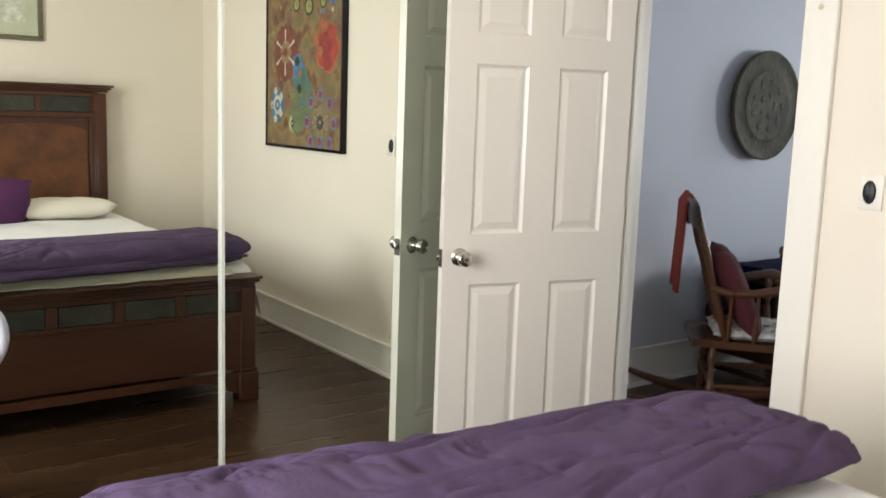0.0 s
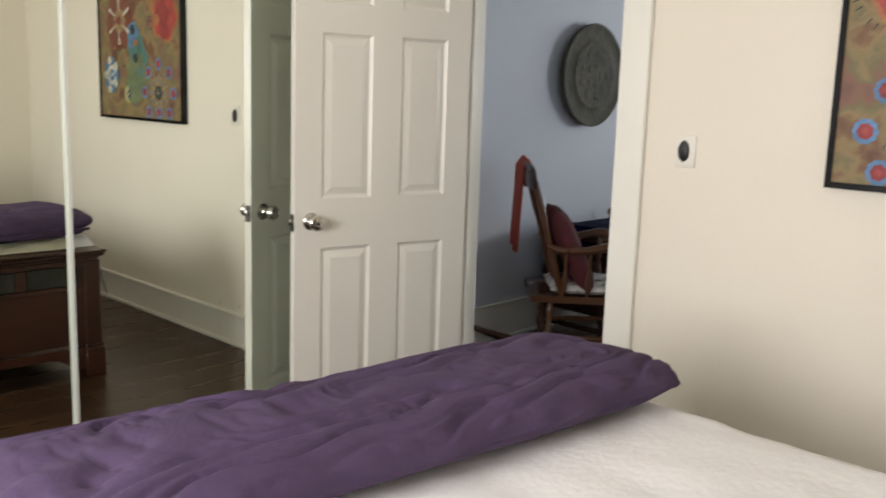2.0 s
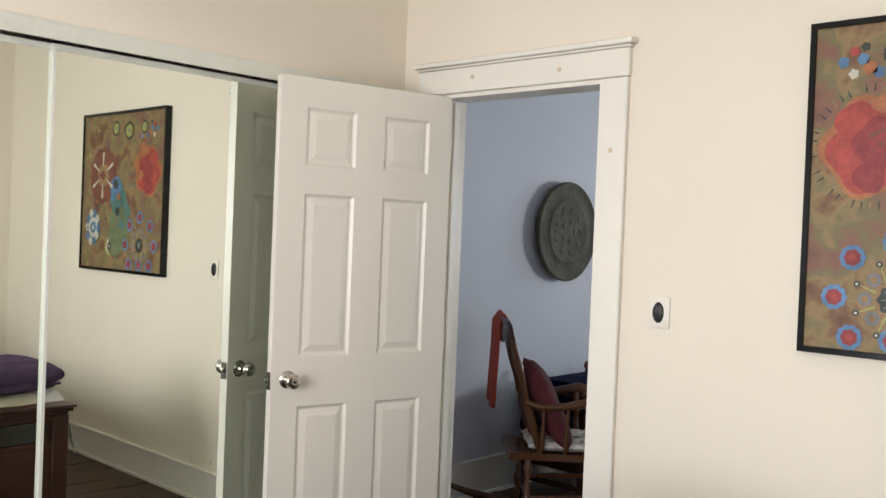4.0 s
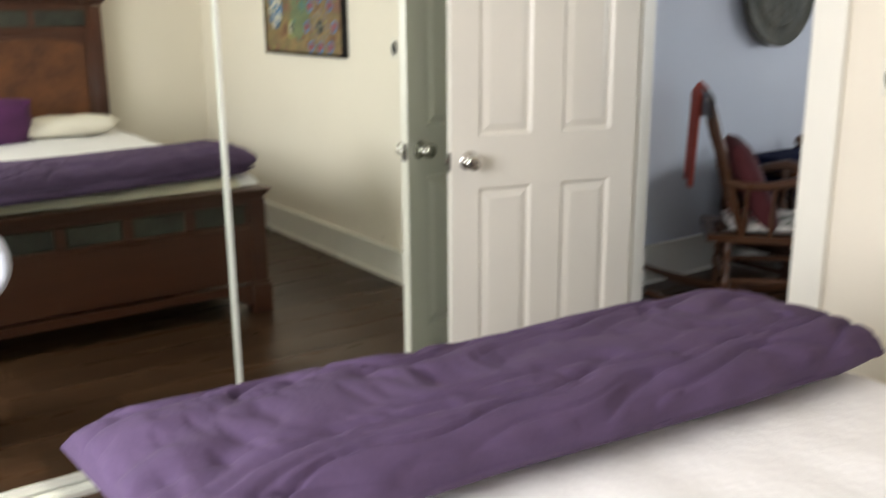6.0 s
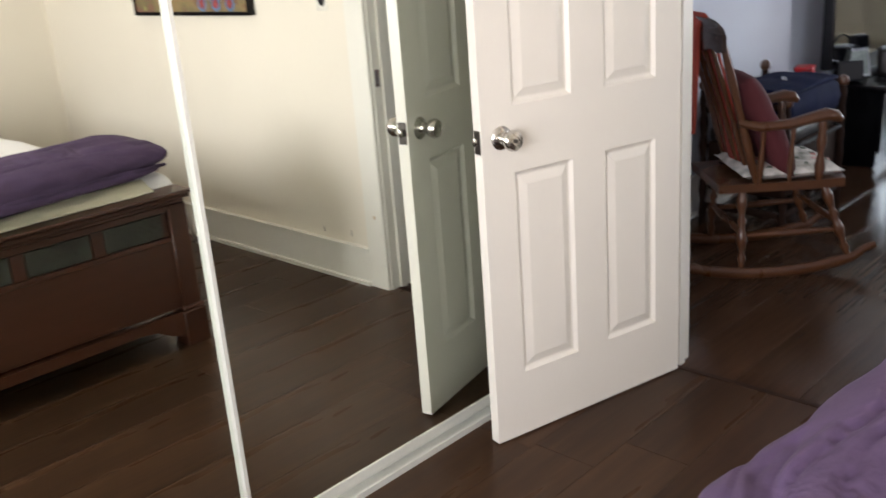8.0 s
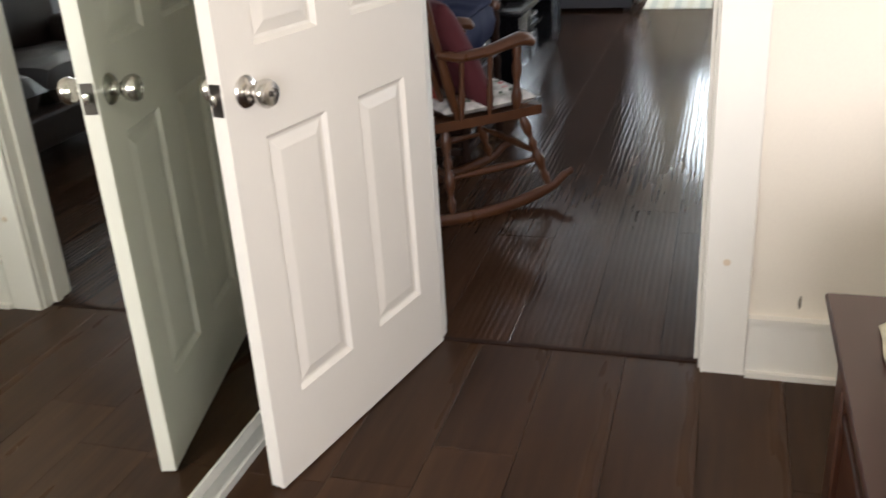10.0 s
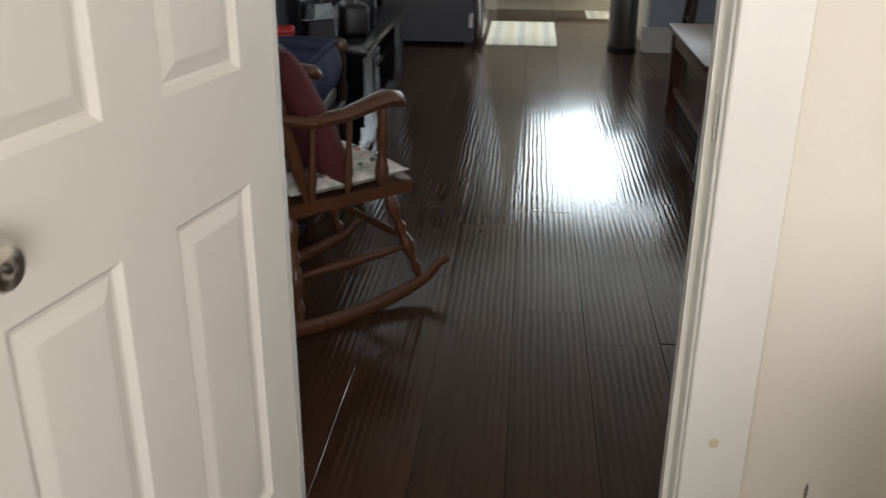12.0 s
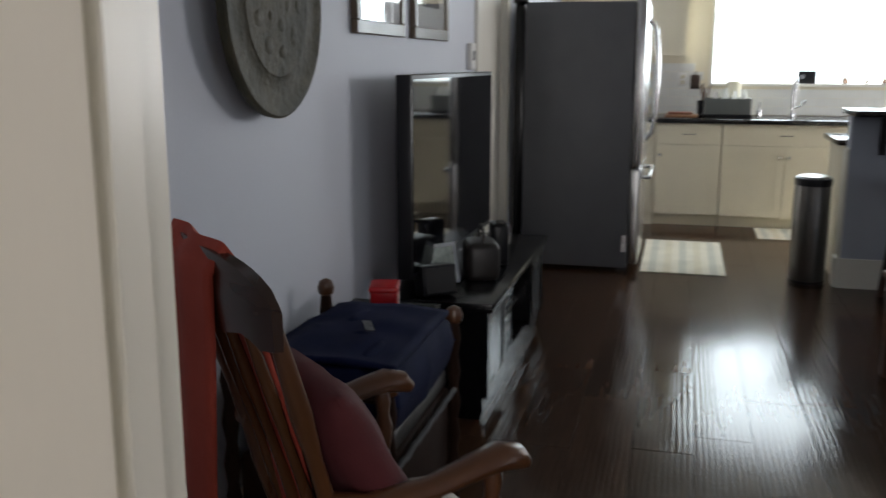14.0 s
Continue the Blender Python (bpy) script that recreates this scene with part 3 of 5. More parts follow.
    for c, y, z, r in (("blue", 0.40, 0.36, 0.016), ("red", 0.37, 0.39, 0.013), ("blue", 0.345, 0.365, 0.016), ("orange", 0.325, 0.34, 0.020), ("blue", 0.30, 0.325, 0.016), ("white", 0.37, 0.325, 0.014), ("dark", 0.34, 0.40, 0.012), ("red", 0.22, 0.27, 0.012), ("red", 0.27, 0.29, 0.013), ("sky", 0.23, 0.32, 0.014)):
        disc(c, y, z, r, 4, 5, 0.12)
    random.seed(5)
    for _ in range(30):
        disc(random.choice(("ochre", "crimson", "dark", "lime", "slate", "teal", "orange")), random.uniform(-0.45, 0.15), random.uniform(-0.45, 0.45), random.uniform(0.006, 0.013), 9)


wall_painting()
for y, z in ((1.69, 0.222), (1.50, 0.215)):
    tagged(part("scuff_mark", lathe(((0.012, 0), (0.008, 0.001)), 10, pose(WALL_X - 0.0002, y, z, 0, -90, 25) @ Matrix.Diagonal((1.6, 0.5, 1, 1))), material("grey_scuff", (0.25, 0.22, 0.18), 0.8)), "small grey scuff low on the wall", "scuff mark", kind="structure")


# ---- the bed ----
def bed():
    X0, X1, FOOT, HEAD = 0.465, 2.075, 1.70, -0.83
    b = thing("bed", "queen bed of dark reddish wood with slate inlays, unmade foot end", "bed", pose(0, 0, 0))
    # footboard
    XF = X1 - 0.035
    f = part("footboard", blocks((X0 + 0.05, XF - 0.05, FOOT - 0.045, FOOT - 0.022, 0.16, 0.575), (X0 + 0.05, XF - 0.05, FOOT - 0.022, FOOT - 0.012, 0.16, 0.43), bevel=0.003), M_BEDWOOD, b)
    part("top_moulding", blocks((X0 + 0.006, XF - 0.006, FOOT - 0.075, FOOT + 0.006, 0.572, 0.588), (X0 - 0.012, XF + 0.012, FOOT - 0.09, FOOT + 0.020, 0.589, 0.606), (X0 - 0.022, XF + 0.022, FOOT - 0.098, FOOT + 0.030, 0.607, 0.620), bevel=0.004), M_BEDWOOD, f)
    for x in (X0, XF - 0.075):
        part("post", blocks((x, x + 0.075, FOOT - 0.075, FOOT, 0.0, 0.570), (x - 0.012, x + 0.087, FOOT - 0.085, FOOT + 0.012, 0.0, 0.145), (x - 0.007, x + 0.082, FOOT - 0.08, FOOT + 0.007, 0.146, 0.165), bevel=0.004), M_BEDWOOD, f)
    bm = bmesh.new()
    n = 24
    low = []
    for i in range(n + 1):
        u = i / n
        x = X0 + 0.09 + u * (XF - X0 - 0.18)
        e = min(u, 1 - u)
        z = 0.045 if e < 0.03 else 0.045 + 0.065 * min(1, (e - 0.03) / 0.07) ** 0.6
        low.append([bm.verts.new((x, FOOT + dy, zz)) for dy, zz in ((0.004, z), (0.004, 0.150), (-0.018, 0.150), (-0.018, z))])
    for a, c in zip(low, low[1:]):
        for k in range(4):
            bm.faces.new((a[k], a[(k + 1) % 4], c[(k + 1) % 4], c[k]))
    part("apron", bm, M_BEDWOOD, f)
    part("inlay_rail", blocks((X0 + 0.075, XF - 0.075, FOOT - 0.020, FOOT - 0.004, 0.545, 0.571), (X0 + 0.075, XF - 0.075, FOOT - 0.020, FOOT - 0.004, 0.430, 0.450), bevel=0.003), M_BEDWOOD, f)
    k = 5
    step = (XF - X0 - 0.15) / k
    for i in range(k):
        xa = X0 + 0.075 + i * step
        part("slate_tile", block(xa + 0.026, xa + step - 0.026, FOOT - 0.021, FOOT - 0.010, 0.452, 0.543, 0.003, 1), M_SLATE, f, m=pose(0, 0, 0))
        part("divider", block(xa - 0.024 if i else xa, xa + 0.024, FOOT - 0.020, FOOT - 0.006, 0.450, 0.545, 0.002, 1), M_BEDWOOD, f)
    # headboard
    h = part("headboard", blocks((X0 + 0.05, X1 - 0.05, HEAD - 0.055, HEAD - 0.02, 0.25, 1.475), bevel=0.003), M_BEDWOOD, b)
    for x in (X0, X1 - 0.085):
        part("post", blocks((x, x + 0.085, HEAD - 0.09, HEAD, 0.0, 1.47), (x + 0.015, x + 0.07, HEAD, HEAD + 0.006, 0.55, 1.22), bevel=0.004), M_BEDWOOD, h)
    part("crown", blocks((X0 - 0.010, X1 + 0.010, HEAD - 0.10, HEAD + 0.012, 1.475, 1.492), (X0 - 0.028, X1 + 0.028, HEAD - 0.10, HEAD + 0.028, 1.493, 1.508), (X0 - 0.042, X1 + 0.042, HEAD - 0.10, HEAD + 0.042, 1.509, 1.526), bevel=0.004), M_BEDWOOD, h)
    part("band", blocks((X0 + 0.085, X1 - 0.085, HEAD - 0.02, HEAD - 0.002, 1.445, 1.474), (X0 + 0.085, X1 - 0.085, HEAD - 0.02, HEAD + 0.004, 1.300, 1.335), bevel=0.003), M_BEDWOOD, h)
    step = (X1 - X0 - 0.17) / 4
    for i in range(4):
        xa = X0 + 0.085 + i * step
        part("slate_tile", block(xa + 0.02, xa + step - 0.02, HEAD - 0.02, HEAD - 0.010, 1.337, 1.443, 0.003, 1), M_SLATE, h, m=pose(0, 0, 0))
    for i in range(2):
        xa = X0 + 0.085 + i * (X1 - X0 - 0.17) / 2
        w = (X1 - X0 - 0.17) / 2
        part("stile", block(xa - (0.03 if i else 0), xa + 0.03, HEAD - 0.02, HEAD, 0.45, 1.30, 0.003, 1), M_BEDWOOD, h)
        pts = [(xa + 0.045, 0.5), (xa + w - 0.045, 0.5), (xa + w - 0.045, 1.20)] + [(xa + w / 2 + (w / 2 - 0.045) * math.cos(radians(a)), 1.20 + 0.06 * math.sin(radians(a))) for a in range(15, 180, 15)] + [(xa + 0.045, 1.20)]
        bm = bmesh.new()
        front = [bm.verts.new((x, HEAD - 0.010, z)) for x, z in pts]
        back = [bm.verts.new((x, HEAD - 0.02, z)) for x, z in pts]
        bm.faces.new(front)
        for q in range(len(pts)):
            bm.faces.new((front[q], back[q], back[(q + 1) % len(pts)], front[(q + 1) % len(pts)]))
        part("burl_panel", bm, M_BURL, h, "burl veneer panel with an arched top", smooth=False)
    part("last_stile", block(X1 - 0.115, X1 - 0.085, HEAD - 0.02, HEAD, 0.45, 1.30, 0.003, 1), M_BEDWOOD, h)
    # side rails
    for x in (X0 + 0.012, X1 - 0.040):
        part("side_rail", block(x, x + 0.028, HEAD, FOOT - 0.075, 0.14, 0.40, 0.004), M_BEDWOOD, b)
    mat = tagged(part("mattress", block(X0 + 0.045, X1 - 0.045, HEAD + 0.01, FOOT - 0.085, 0.30, 0.625, 0.05, 4), M_CREAM), "thick mattress in a cream cover on the bed", "mattress")
    # bedspread, wavy, over the mattress, hanging a little at the sides
    xa, xb, ya, yb = X0 - 0.03, X1 + 0.022, HEAD + 0.10, FOOT - 0.075
    def spread(u, v):
        x, y = xa + (xb - xa) * u, ya + (yb - ya) * v
        z = 0.662 + 0.010 * noise.noise((x * 3, y * 3, 1)) + 0.005 * noise.noise((x * 9, y * 9, 4))
        e = min(u, 1 - u) * (xb - xa)
        if e < 0.065:
            z -= 0.22 * (1 - e / 0.065) ** 2.6
            x += (0.012 if u > 0.5 else -0.012) * (1 - e / 0.065) * (1 + noise.noise((y * 6, 3, 1)))
        e2 = (1 - v) * (yb - ya)
        if e2 < 0.07:
            z -= 0.07 * (1 - e2 / 0.07) ** 2
        return (x, y, z)
    tagged(part("bedspread", sheet(90, 80, spread, 0.012), M_SHEET, soft=True), "rumpled white cotton bedspread spread over the mattress", "bedspread")


def loose_sheet():
    """Cream cotton hanging in shallow folds from the mattress onto the top of the footboard."""
    def drape(u, v):
        x = 0.50 + 1.44 * u
        sag = 0.5 + 0.5 * noise.noise((x * 2.6, 4, 1)) + 0.25 * noise.noise((x * 9, 2, 6))
        fold = 0.006 * math.sin(x * 21 + 5 * v) * v + 0.005 * noise.noise((x * 14, v * 3, 2)) * v
        y = 1.585 + (0.055 + 0.050 * sag) * v
        z = 0.664 - 0.036 * v ** 1.6 - 0.008 * v + fold
        return (x, y, max(z, 0.6235 + 0.004))
    tagged(part("loose_sheet", sheet(140, 10, drape, 0.0035), M_CREAM, soft=True), "rumpled cream cotton sheet hanging onto the footboard", "sheet")


def folded_quilt():
    """A thick quilt folded across the foot of the bed, puffed and puckered between its stitch lines."""
    x0, x1, y0, y1 = 0.550, 2.060, 1.265, 1.700
    q = thing("quilt", "folded purple quilt with puckered stitching lying across the bed's foot", "quilt", pose(0, 0, 0))

    def layer(low, high, dx0, dx1, dy0, dy1, seed, pucker, n=270, k=150, droop=0.0):
        bm = bmesh.new()
        rows = []
        for i in range(n + 1):
            u = i / n
            ring = []
            for j in range(k):
                a = 2 * math.pi * j / k
                ca, sa = math.cos(a), math.sin(a)
                cy = math.copysign(abs(ca) ** 0.6, ca)
                cz = math.copysign(abs(sa) ** 0.8, sa)
                x = x0 + dx0 + (x1 - x0 - dx0 - dx1) * u
                end = min(1, min(u / 0.055, (1 - u) / 0.09)) ** 0.5
                skew = 0.080 * (1 - 2 * u) - 0.005
                half = (y1 + dy1 - y0 - dy0) / 2
                y = (y0 + dy0 + y1 + dy1) / 2 + skew + cy * half * (0.90 + 0.10 * end) + 0.012 * noise.noise((x * 4, seed, ca))
                h = (high - low) * (1.0 + 0.03 * u)
                z = low + h / 2 + cz * h / 2 * (0.30 + 0.70 * end)
                if cz > -0.2:
                    across = (y - skew - y0) / 0.115 + 0.30 * noise.noise((x * 2.2, seed, 2)) + 0.10 * noise.noise((x * 9, seed, 7))
                    wavy = abs(math.sin(math.pi * across))
                    stitch = 1 - max(0, 1 - wavy * 2.2) ** 2
                    warp = noise.noise((x * 4, y * 6, seed))
                    folds = max(0, 1 - abs(noise.noise((x * 1.5 + 0.5 * warp, y * 11 + 0.9 * warp, seed))) * 7.0) ** 1.6
                    cross = max(0, 1 - abs(noise.noise((x * 9 + y * 6 + warp, y * 5 + warp, seed + 9))) * 5.0) ** 2
                    crease = max(0, 1 - abs(noise.noise((x * 3.0 + 0.6 * warp, y * 20 + 1.2 * warp, seed + 4))) * 8.0) ** 1.6
                    near = (1 - wavy) ** 1.5
                    z += pucker * (0.4 + 0.6 * max(0, cz)) * (0.012 * stitch - 0.004 - 0.016 * folds - 0.009 * crease - 0.007 * near * cross + 0.006 * noise.noise((x * 2.5, y * 5, seed)))
                    y += pucker * 0.010 * noise.noise((x * 11, z * 20, seed + 5))
                x -= 0.026 * max(0, 1 - u / 0.07) * max(0, cy) ** 4
                z -= droop * (max(0, 0.10 - (x - x0)) / 0.10) ** 2
                ring.append(bm.verts.new((x, y, z)))
            rows.append(ring)
        for a, c in zip(rows, rows[1:]):
            for j in range(k):
                bm.faces.new((a[j], a[(j + 1) % k], c[(j + 1) % k], c[j]))
        bm.faces.new(rows[0][::-1])
        bm.faces.new(rows[-1])
        return bm
    edge = []
    for i in range(61):
        u = i / 60
        edge.append((x0 + 0.02 + (x1 - x0 - 0.05) * u, y1 + 0.080 * (1 - 2 * u) - 0.003 + 0.006 * noise.noise((u * 9, 3, 1)), 0.706 + 0.006 * noise.noise((u * 7, 1, 5))))
    part("piping", tube(edge, 0.007, 8), M_QUILT_EDGE, q, "dark purple piping along the quilt's edge")
    part("lower_fold", layer(0.662, 0.728, 0.075, 0.05, 0.06, 0.012, 3, 0.5, droop=0.03), M_QUILT, q, "", soft=True)
    part("top_fold", layer(0.672, 0.800, 0.0, 0.0, 0.0, 0.0, 11, 1.0, droop=0.0), M_QUILT, q, soft=True)
    return q


bed()
loose_sheet()
folded_quilt()
for x, tilt in ((0.86, 4), (1.64, -3)):
    p = thing("pillow", "plump cream cotton pillow lying against the headboard", "pillow", pose(x, -0.50, 0.712, 10, 0, tilt), "bed pillows")
    part("pillow_case", pillow_mesh(0.68, 0.46, 0.14, crumple=0.015), M_PILLOW, p, soft=True)
p = thing("cushion", "plum velvet cushion leaning on the cream pillows", "cushion", pose(1.15, -0.28, 0.80, 60, 0, 3))
part("cushion_cover", pillow_mesh(0.60, 0.30, 0.15, power=0.3), M_PLUM, p)
pic = thing("framed_print", "framed print with a pale green mat above the headboard", "picture", pose(1.28, HEAD_Y, 2.10))
part("frame", blocks((-0.42, 0.42, 0, 0.022, -0.30, -0.268), (-0.42, 0.42, 0, 0.022, 0.268, 0.30), (-0.42, -0.388, 0, 0.022, -0.268, 0.268), (0.388, 0.42, 0, 0.022, -0.268, 0.268), bevel=0.003), material("pewter_frame", (0.16, 0.14, 0.10), 0.4, 0.3), pic)
part("mat_board", block(-0.388, 0.388, 0.002, 0.010, -0.268, 0.268), material("pale_green_mat", (0.55, 0.58, 0.42), 0.8), pic)
part("print", block(-0.31, 0.31, 0.0104, 0.012, -0.19, 0.19), material("pale_print_paper", (0.70, 0.70, 0.58), 0.7, vary=0.3, scale=22, second=(0.45, 0.47, 0.38)), pic)


# ---- a machine with a curved white handle beside the mirror ----
def exercise_machine():
    e = thing("exercise_machine", "grey exercise machine with a curved white tube handle", "exercise machine", pose(0.285, 2.16, 0))
    white = material("white_enamelled_tube", (0.48, 0.51, 0.56), 0.3, vary=0.03, bump=0.03)
    grey = material("grey_machine_plastic", (0.15, 0.16, 0.155), 0.5, vary=0.08, fine=120, bump=0.1)
    part("base", block(-0.22, 0.22, -0.30, 0.30, 0.0, 0.06, 0.02, 3), grey, e)
    part("housing", lathe(((0.20, 0.055), (0.225, 0.16), (0.23, 0.28), (0.205, 0.42), (0.15, 0.53), (0.085, 0.62), (0.05, 0.68), (0.035, 0.70)), 32, pose(-0.02, 0, 0) @ Matrix.Diagonal((1, 0.7, 1, 1))), grey, e, "rounded grey plastic housing")
    part("clamp", tube([(-0.02, 0, 0.685), (-0.02, 0, 0.755)], 0.03, 16), M_BLACKPL, e, "black clamp at the top of the column")
    pts = [Vector((-0.02, 0, 0.74)), Vector((0.03, 0, 0.785)), Vector((0.13, 0, 0.852)), Vector((0.20, 0, 0.893))]
    pts += arc((0.175, 0, 0.965), 0.079, -50, 100, 10, (1, 0, 0), (0, 0, 1))
    pts += [Vector((0.09, 0, 1.040)), Vector((-0.05, 0, 1.035)), Vector((-0.18, 0, 1.02))]
    smooth = []
    for a, b in zip(pts, pts[1:]):
        smooth += [a, a.lerp(b, 0.5)]
    part("handle", tube(smooth + [pts[-1]], 0.0148, 14), white, e, "curved white tube handle")


exercise_machine()


# ---- the living room and kitchen shell ----
LX = WALL_X + THICK
structure("wall_living_north", blocks((LX, 7.62, LIV_Y, LIV_Y + 0.12, 0, CEIL_Z), (8.40, LIV_END + 0.12, LIV_Y, LIV_Y + 0.12, 0, CEIL_Z), (7.62, 8.40, LIV_Y, LIV_Y + 0.12, 2.05, CEIL_Z)), M_WALL_BLUE, "pale blue painted wall of the living room", "wall")
structure("wall_living_west", blocks((LX, LX + 0.006, LIV_BACK, OPEN_Y0 - 0.118, 0, CEIL_Z), (LX, LX + 0.006, OPEN_Y1 + 0.118, LIV_Y, 0, CEIL_Z), (LX, LX + 0.006, OPEN_Y0 - 0.118, OPEN_Y1 + 0.118, 2.172, CEIL_Z)), M_WALL_BLUE, "pale blue painted wall beside the doorway", "wall")
structure("wall_living_south", blocks((LX - 0.12, 3.1, LIV_BACK - 0.12, LIV_BACK, 0, CEIL_Z), (4.8, 9.3, LIV_BACK - 0.12, LIV_BACK, 0, CEIL_Z), (10.95, LIV_END + 0.12, LIV_BACK - 0.12, LIV_BACK, 0, CEIL_Z), (9.3, 10.95, LIV_BACK - 0.12, LIV_BACK, 0, 0.8), (9.3, 10.95, LIV_BACK - 0.12, LIV_BACK, 2.15, CEIL_Z), (3.1, 4.8, LIV_BACK - 0.12, LIV_BACK, 0, 0.8), (3.1, 4.8, LIV_BACK - 0.12, LIV_BACK, 2.15, CEIL_Z)), M_WALL_BLUE, "plain pale blue wall with a window opening", "wall")
WY0, WY1, WZ0, WZ1 = 0.40, 2.13, 1.165, 2.22
structure("wall_kitchen_east", blocks((LIV_END, LIV_END + 0.12, LIV_BACK, WY0, 0, CEIL_Z), (LIV_END, LIV_END + 0.12, WY1, LIV_Y, 0, CEIL_Z), (LIV_END, LIV_END + 0.12, WY0, WY1, 0, WZ0), (LIV_END, LIV_END + 0.12, WY0, WY1, WZ1, CEIL_Z)), M_CAB, "pale kitchen wall with a wide bright window", "wall")
structure("ceiling_living", block(LX - 0.12, LIV_END + 0.12, LIV_BACK - 0.12, LIV_Y + 0.12, CEIL_Z + 0.001, CEIL_Z + 0.1), M_CEIL, "plain white living room ceiling", "ceiling")
structure("baseboard_living", blocks((LX + 0.006, 7.50, LIV_Y - 0.018, LIV_Y, 0, 0.20), (LX + 0.006, 7.50, LIV_Y - 0.024, LIV_Y, 0.201, 0.214), (LX + 0.006, 7.50, LIV_Y - 0.032, LIV_Y - 0.018, 0, 0.02),
          (LX + 0.006, LX + 0.024, OPEN_Y1 + 0.118, LIV_Y - 0.03, 0, 0.20), (LX + 0.006, LX + 0.024, LIV_BACK, OPEN_Y0 - 0.118, 0, 0.20)), M_TRIM, "tall white painted baseboard", "baseboard")
win = structure("window_1", blocks((LIV_END - 0.01, LIV_END + 0.12, WY0, WY0 + 0.03, WZ0, WZ1), (LIV_END - 0.01, LIV_END + 0.12, WY1 - 0.03, WY1, WZ0, WZ1), (LIV_END - 0.01, LIV_END + 0.12, WY0 + 0.03, WY1 - 0.03, WZ1 - 0.03, WZ1), (LIV_END - 0.03, LIV_END + 0.12, WY0 + 0.03, WY1 - 0.03, WZ0, WZ0 + 0.025)), M_TRIM, "wide white framed kitchen window, blown out by daylight", "window")
structure("backdrop", block(LIV_END + 0.60, LIV_END + 0.62, WY0 - 1.2, WY1 + 1.2, 0.6, 3.4), M_SKYGLOW, "bright hazy daylight outside the kitchen window", "backdrop")
# white door frame in the far end of the blue wall
dt = structure("door_2", blocks((7.50, 7.615, LIV_Y - 0.02, LIV_Y, 0, 2.04), (8.405, 8.50, LIV_Y - 0.02, LIV_Y, 0, 2.04), (7.49, 8.51, LIV_Y - 0.022, LIV_Y, 2.041, 2.16), bevel=0.003), M_TRIM, "white painted door and frame in the blue wall", "door")
part("leaf", block(7.64, 8.38, LIV_Y + 0.02, LIV_Y + 0.055, 0.01, 2.03, 0.003, 1), M_DOOR, dt)
part("strike", block(7.575, 7.60, LIV_Y - 0.024, LIV_Y - 0.02, 0.93, 1.0), M_NICKEL, dt)
part("door_jamb", blocks((7.618, 7.638, LIV_Y, LIV_Y + 0.12, 0, 2.04), (8.382, 8.402, LIV_Y, LIV_Y + 0.12, 0, 2.04)), M_TRIM, dt)


# ---- wall things in the living room ----
g = thing("bronze_gong", "large round greenish bronze relief disc hung on the blue wall", "wall plaque", pose(4.765, LIV_Y - 0.035, 1.525, 90, 0, 0))
part("disc", lathe(((0.04, -0.034), (0.05, 0.0), (0.285, 0.0), (0.303, 0.008), (0.307, 0.030), (0.300, 0.036), (0.285, 0.035), (0.272, 0.028), (0.20, 0.030), (0.195, 0.034), (0.05, 0.034), (0.02, 0.036)), 56), M_BRONZE, g)
random.seed(3)
for ring, n, r in ((0.13, 9, 0.030), (0.06, 5, 0.026)):
    for k in range(n):
        a = 2 * math.pi * k / n
        part("relief", lathe(((r, 0.028), (r * 0.8, 0.034), (r * 0.35, 0.037)), 8, pose(ring * math.cos(a), ring * math.sin(a), 0) @ Matrix.Diagonal((random.uniform(0.7, 1.3), random.uniform(0.7, 1.3), 1, 1))), M_BRONZE, g)
for x in (5.80, 6.52):
    f = thing("picture_frame", "glazed picture with a white mat in a bronze-brown frame", "picture", pose(x, LIV_Y, 1.768), "pictures over the television")
    w, h = (0.29, 0.30)
    part("frame", blocks((-w, w, -0.028, 0, -h, -h + 0.05), (-w, w, -0.028, 0, h - 0.05, h), (-w, -w + 0.05, -0.028, 0, -h + 0.05, h - 0.05), (w - 0.05, w, -0.028, 0, -h + 0.05, h - 0.05), bevel=0.004), material("bronze_brown_frame", (0.12, 0.085, 0.055), 0.35), f)
    part("mat_board", block(-w + 0.05, w - 0.05, -0.016, -0.006, -h + 0.05, h - 0.05), M_PLASTIC_W, f)
    part("print", block(-w + 0.15, w - 0.15, -0.0175, -0.0164, -h + 0.14, h - 0.14), material("dark_photo", (0.10, 0.09, 0.08), 0.6, vary=0.4, scale=9), f)
    part("glazing", block(-w + 0.05, w - 0.05, -0.020, -0.018, -h + 0.05, h - 0.05), plain("picture_glass", (1, 1, 1), 0.02, transmission=1.0), f)
th = thing("thermostat", "small white thermostat box on the blue wall", "thermostat", pose(7.36, LIV_Y, 1.40))
part("case", block(-0.05, 0.05, -0.03, 0, -0.07, 0.07, 0.006), M_PLASTIC_W, th)
part("display", block(-0.02, 0.02, -0.032, -0.0302, -0.02, 0.03), M_BLACKPL, th)


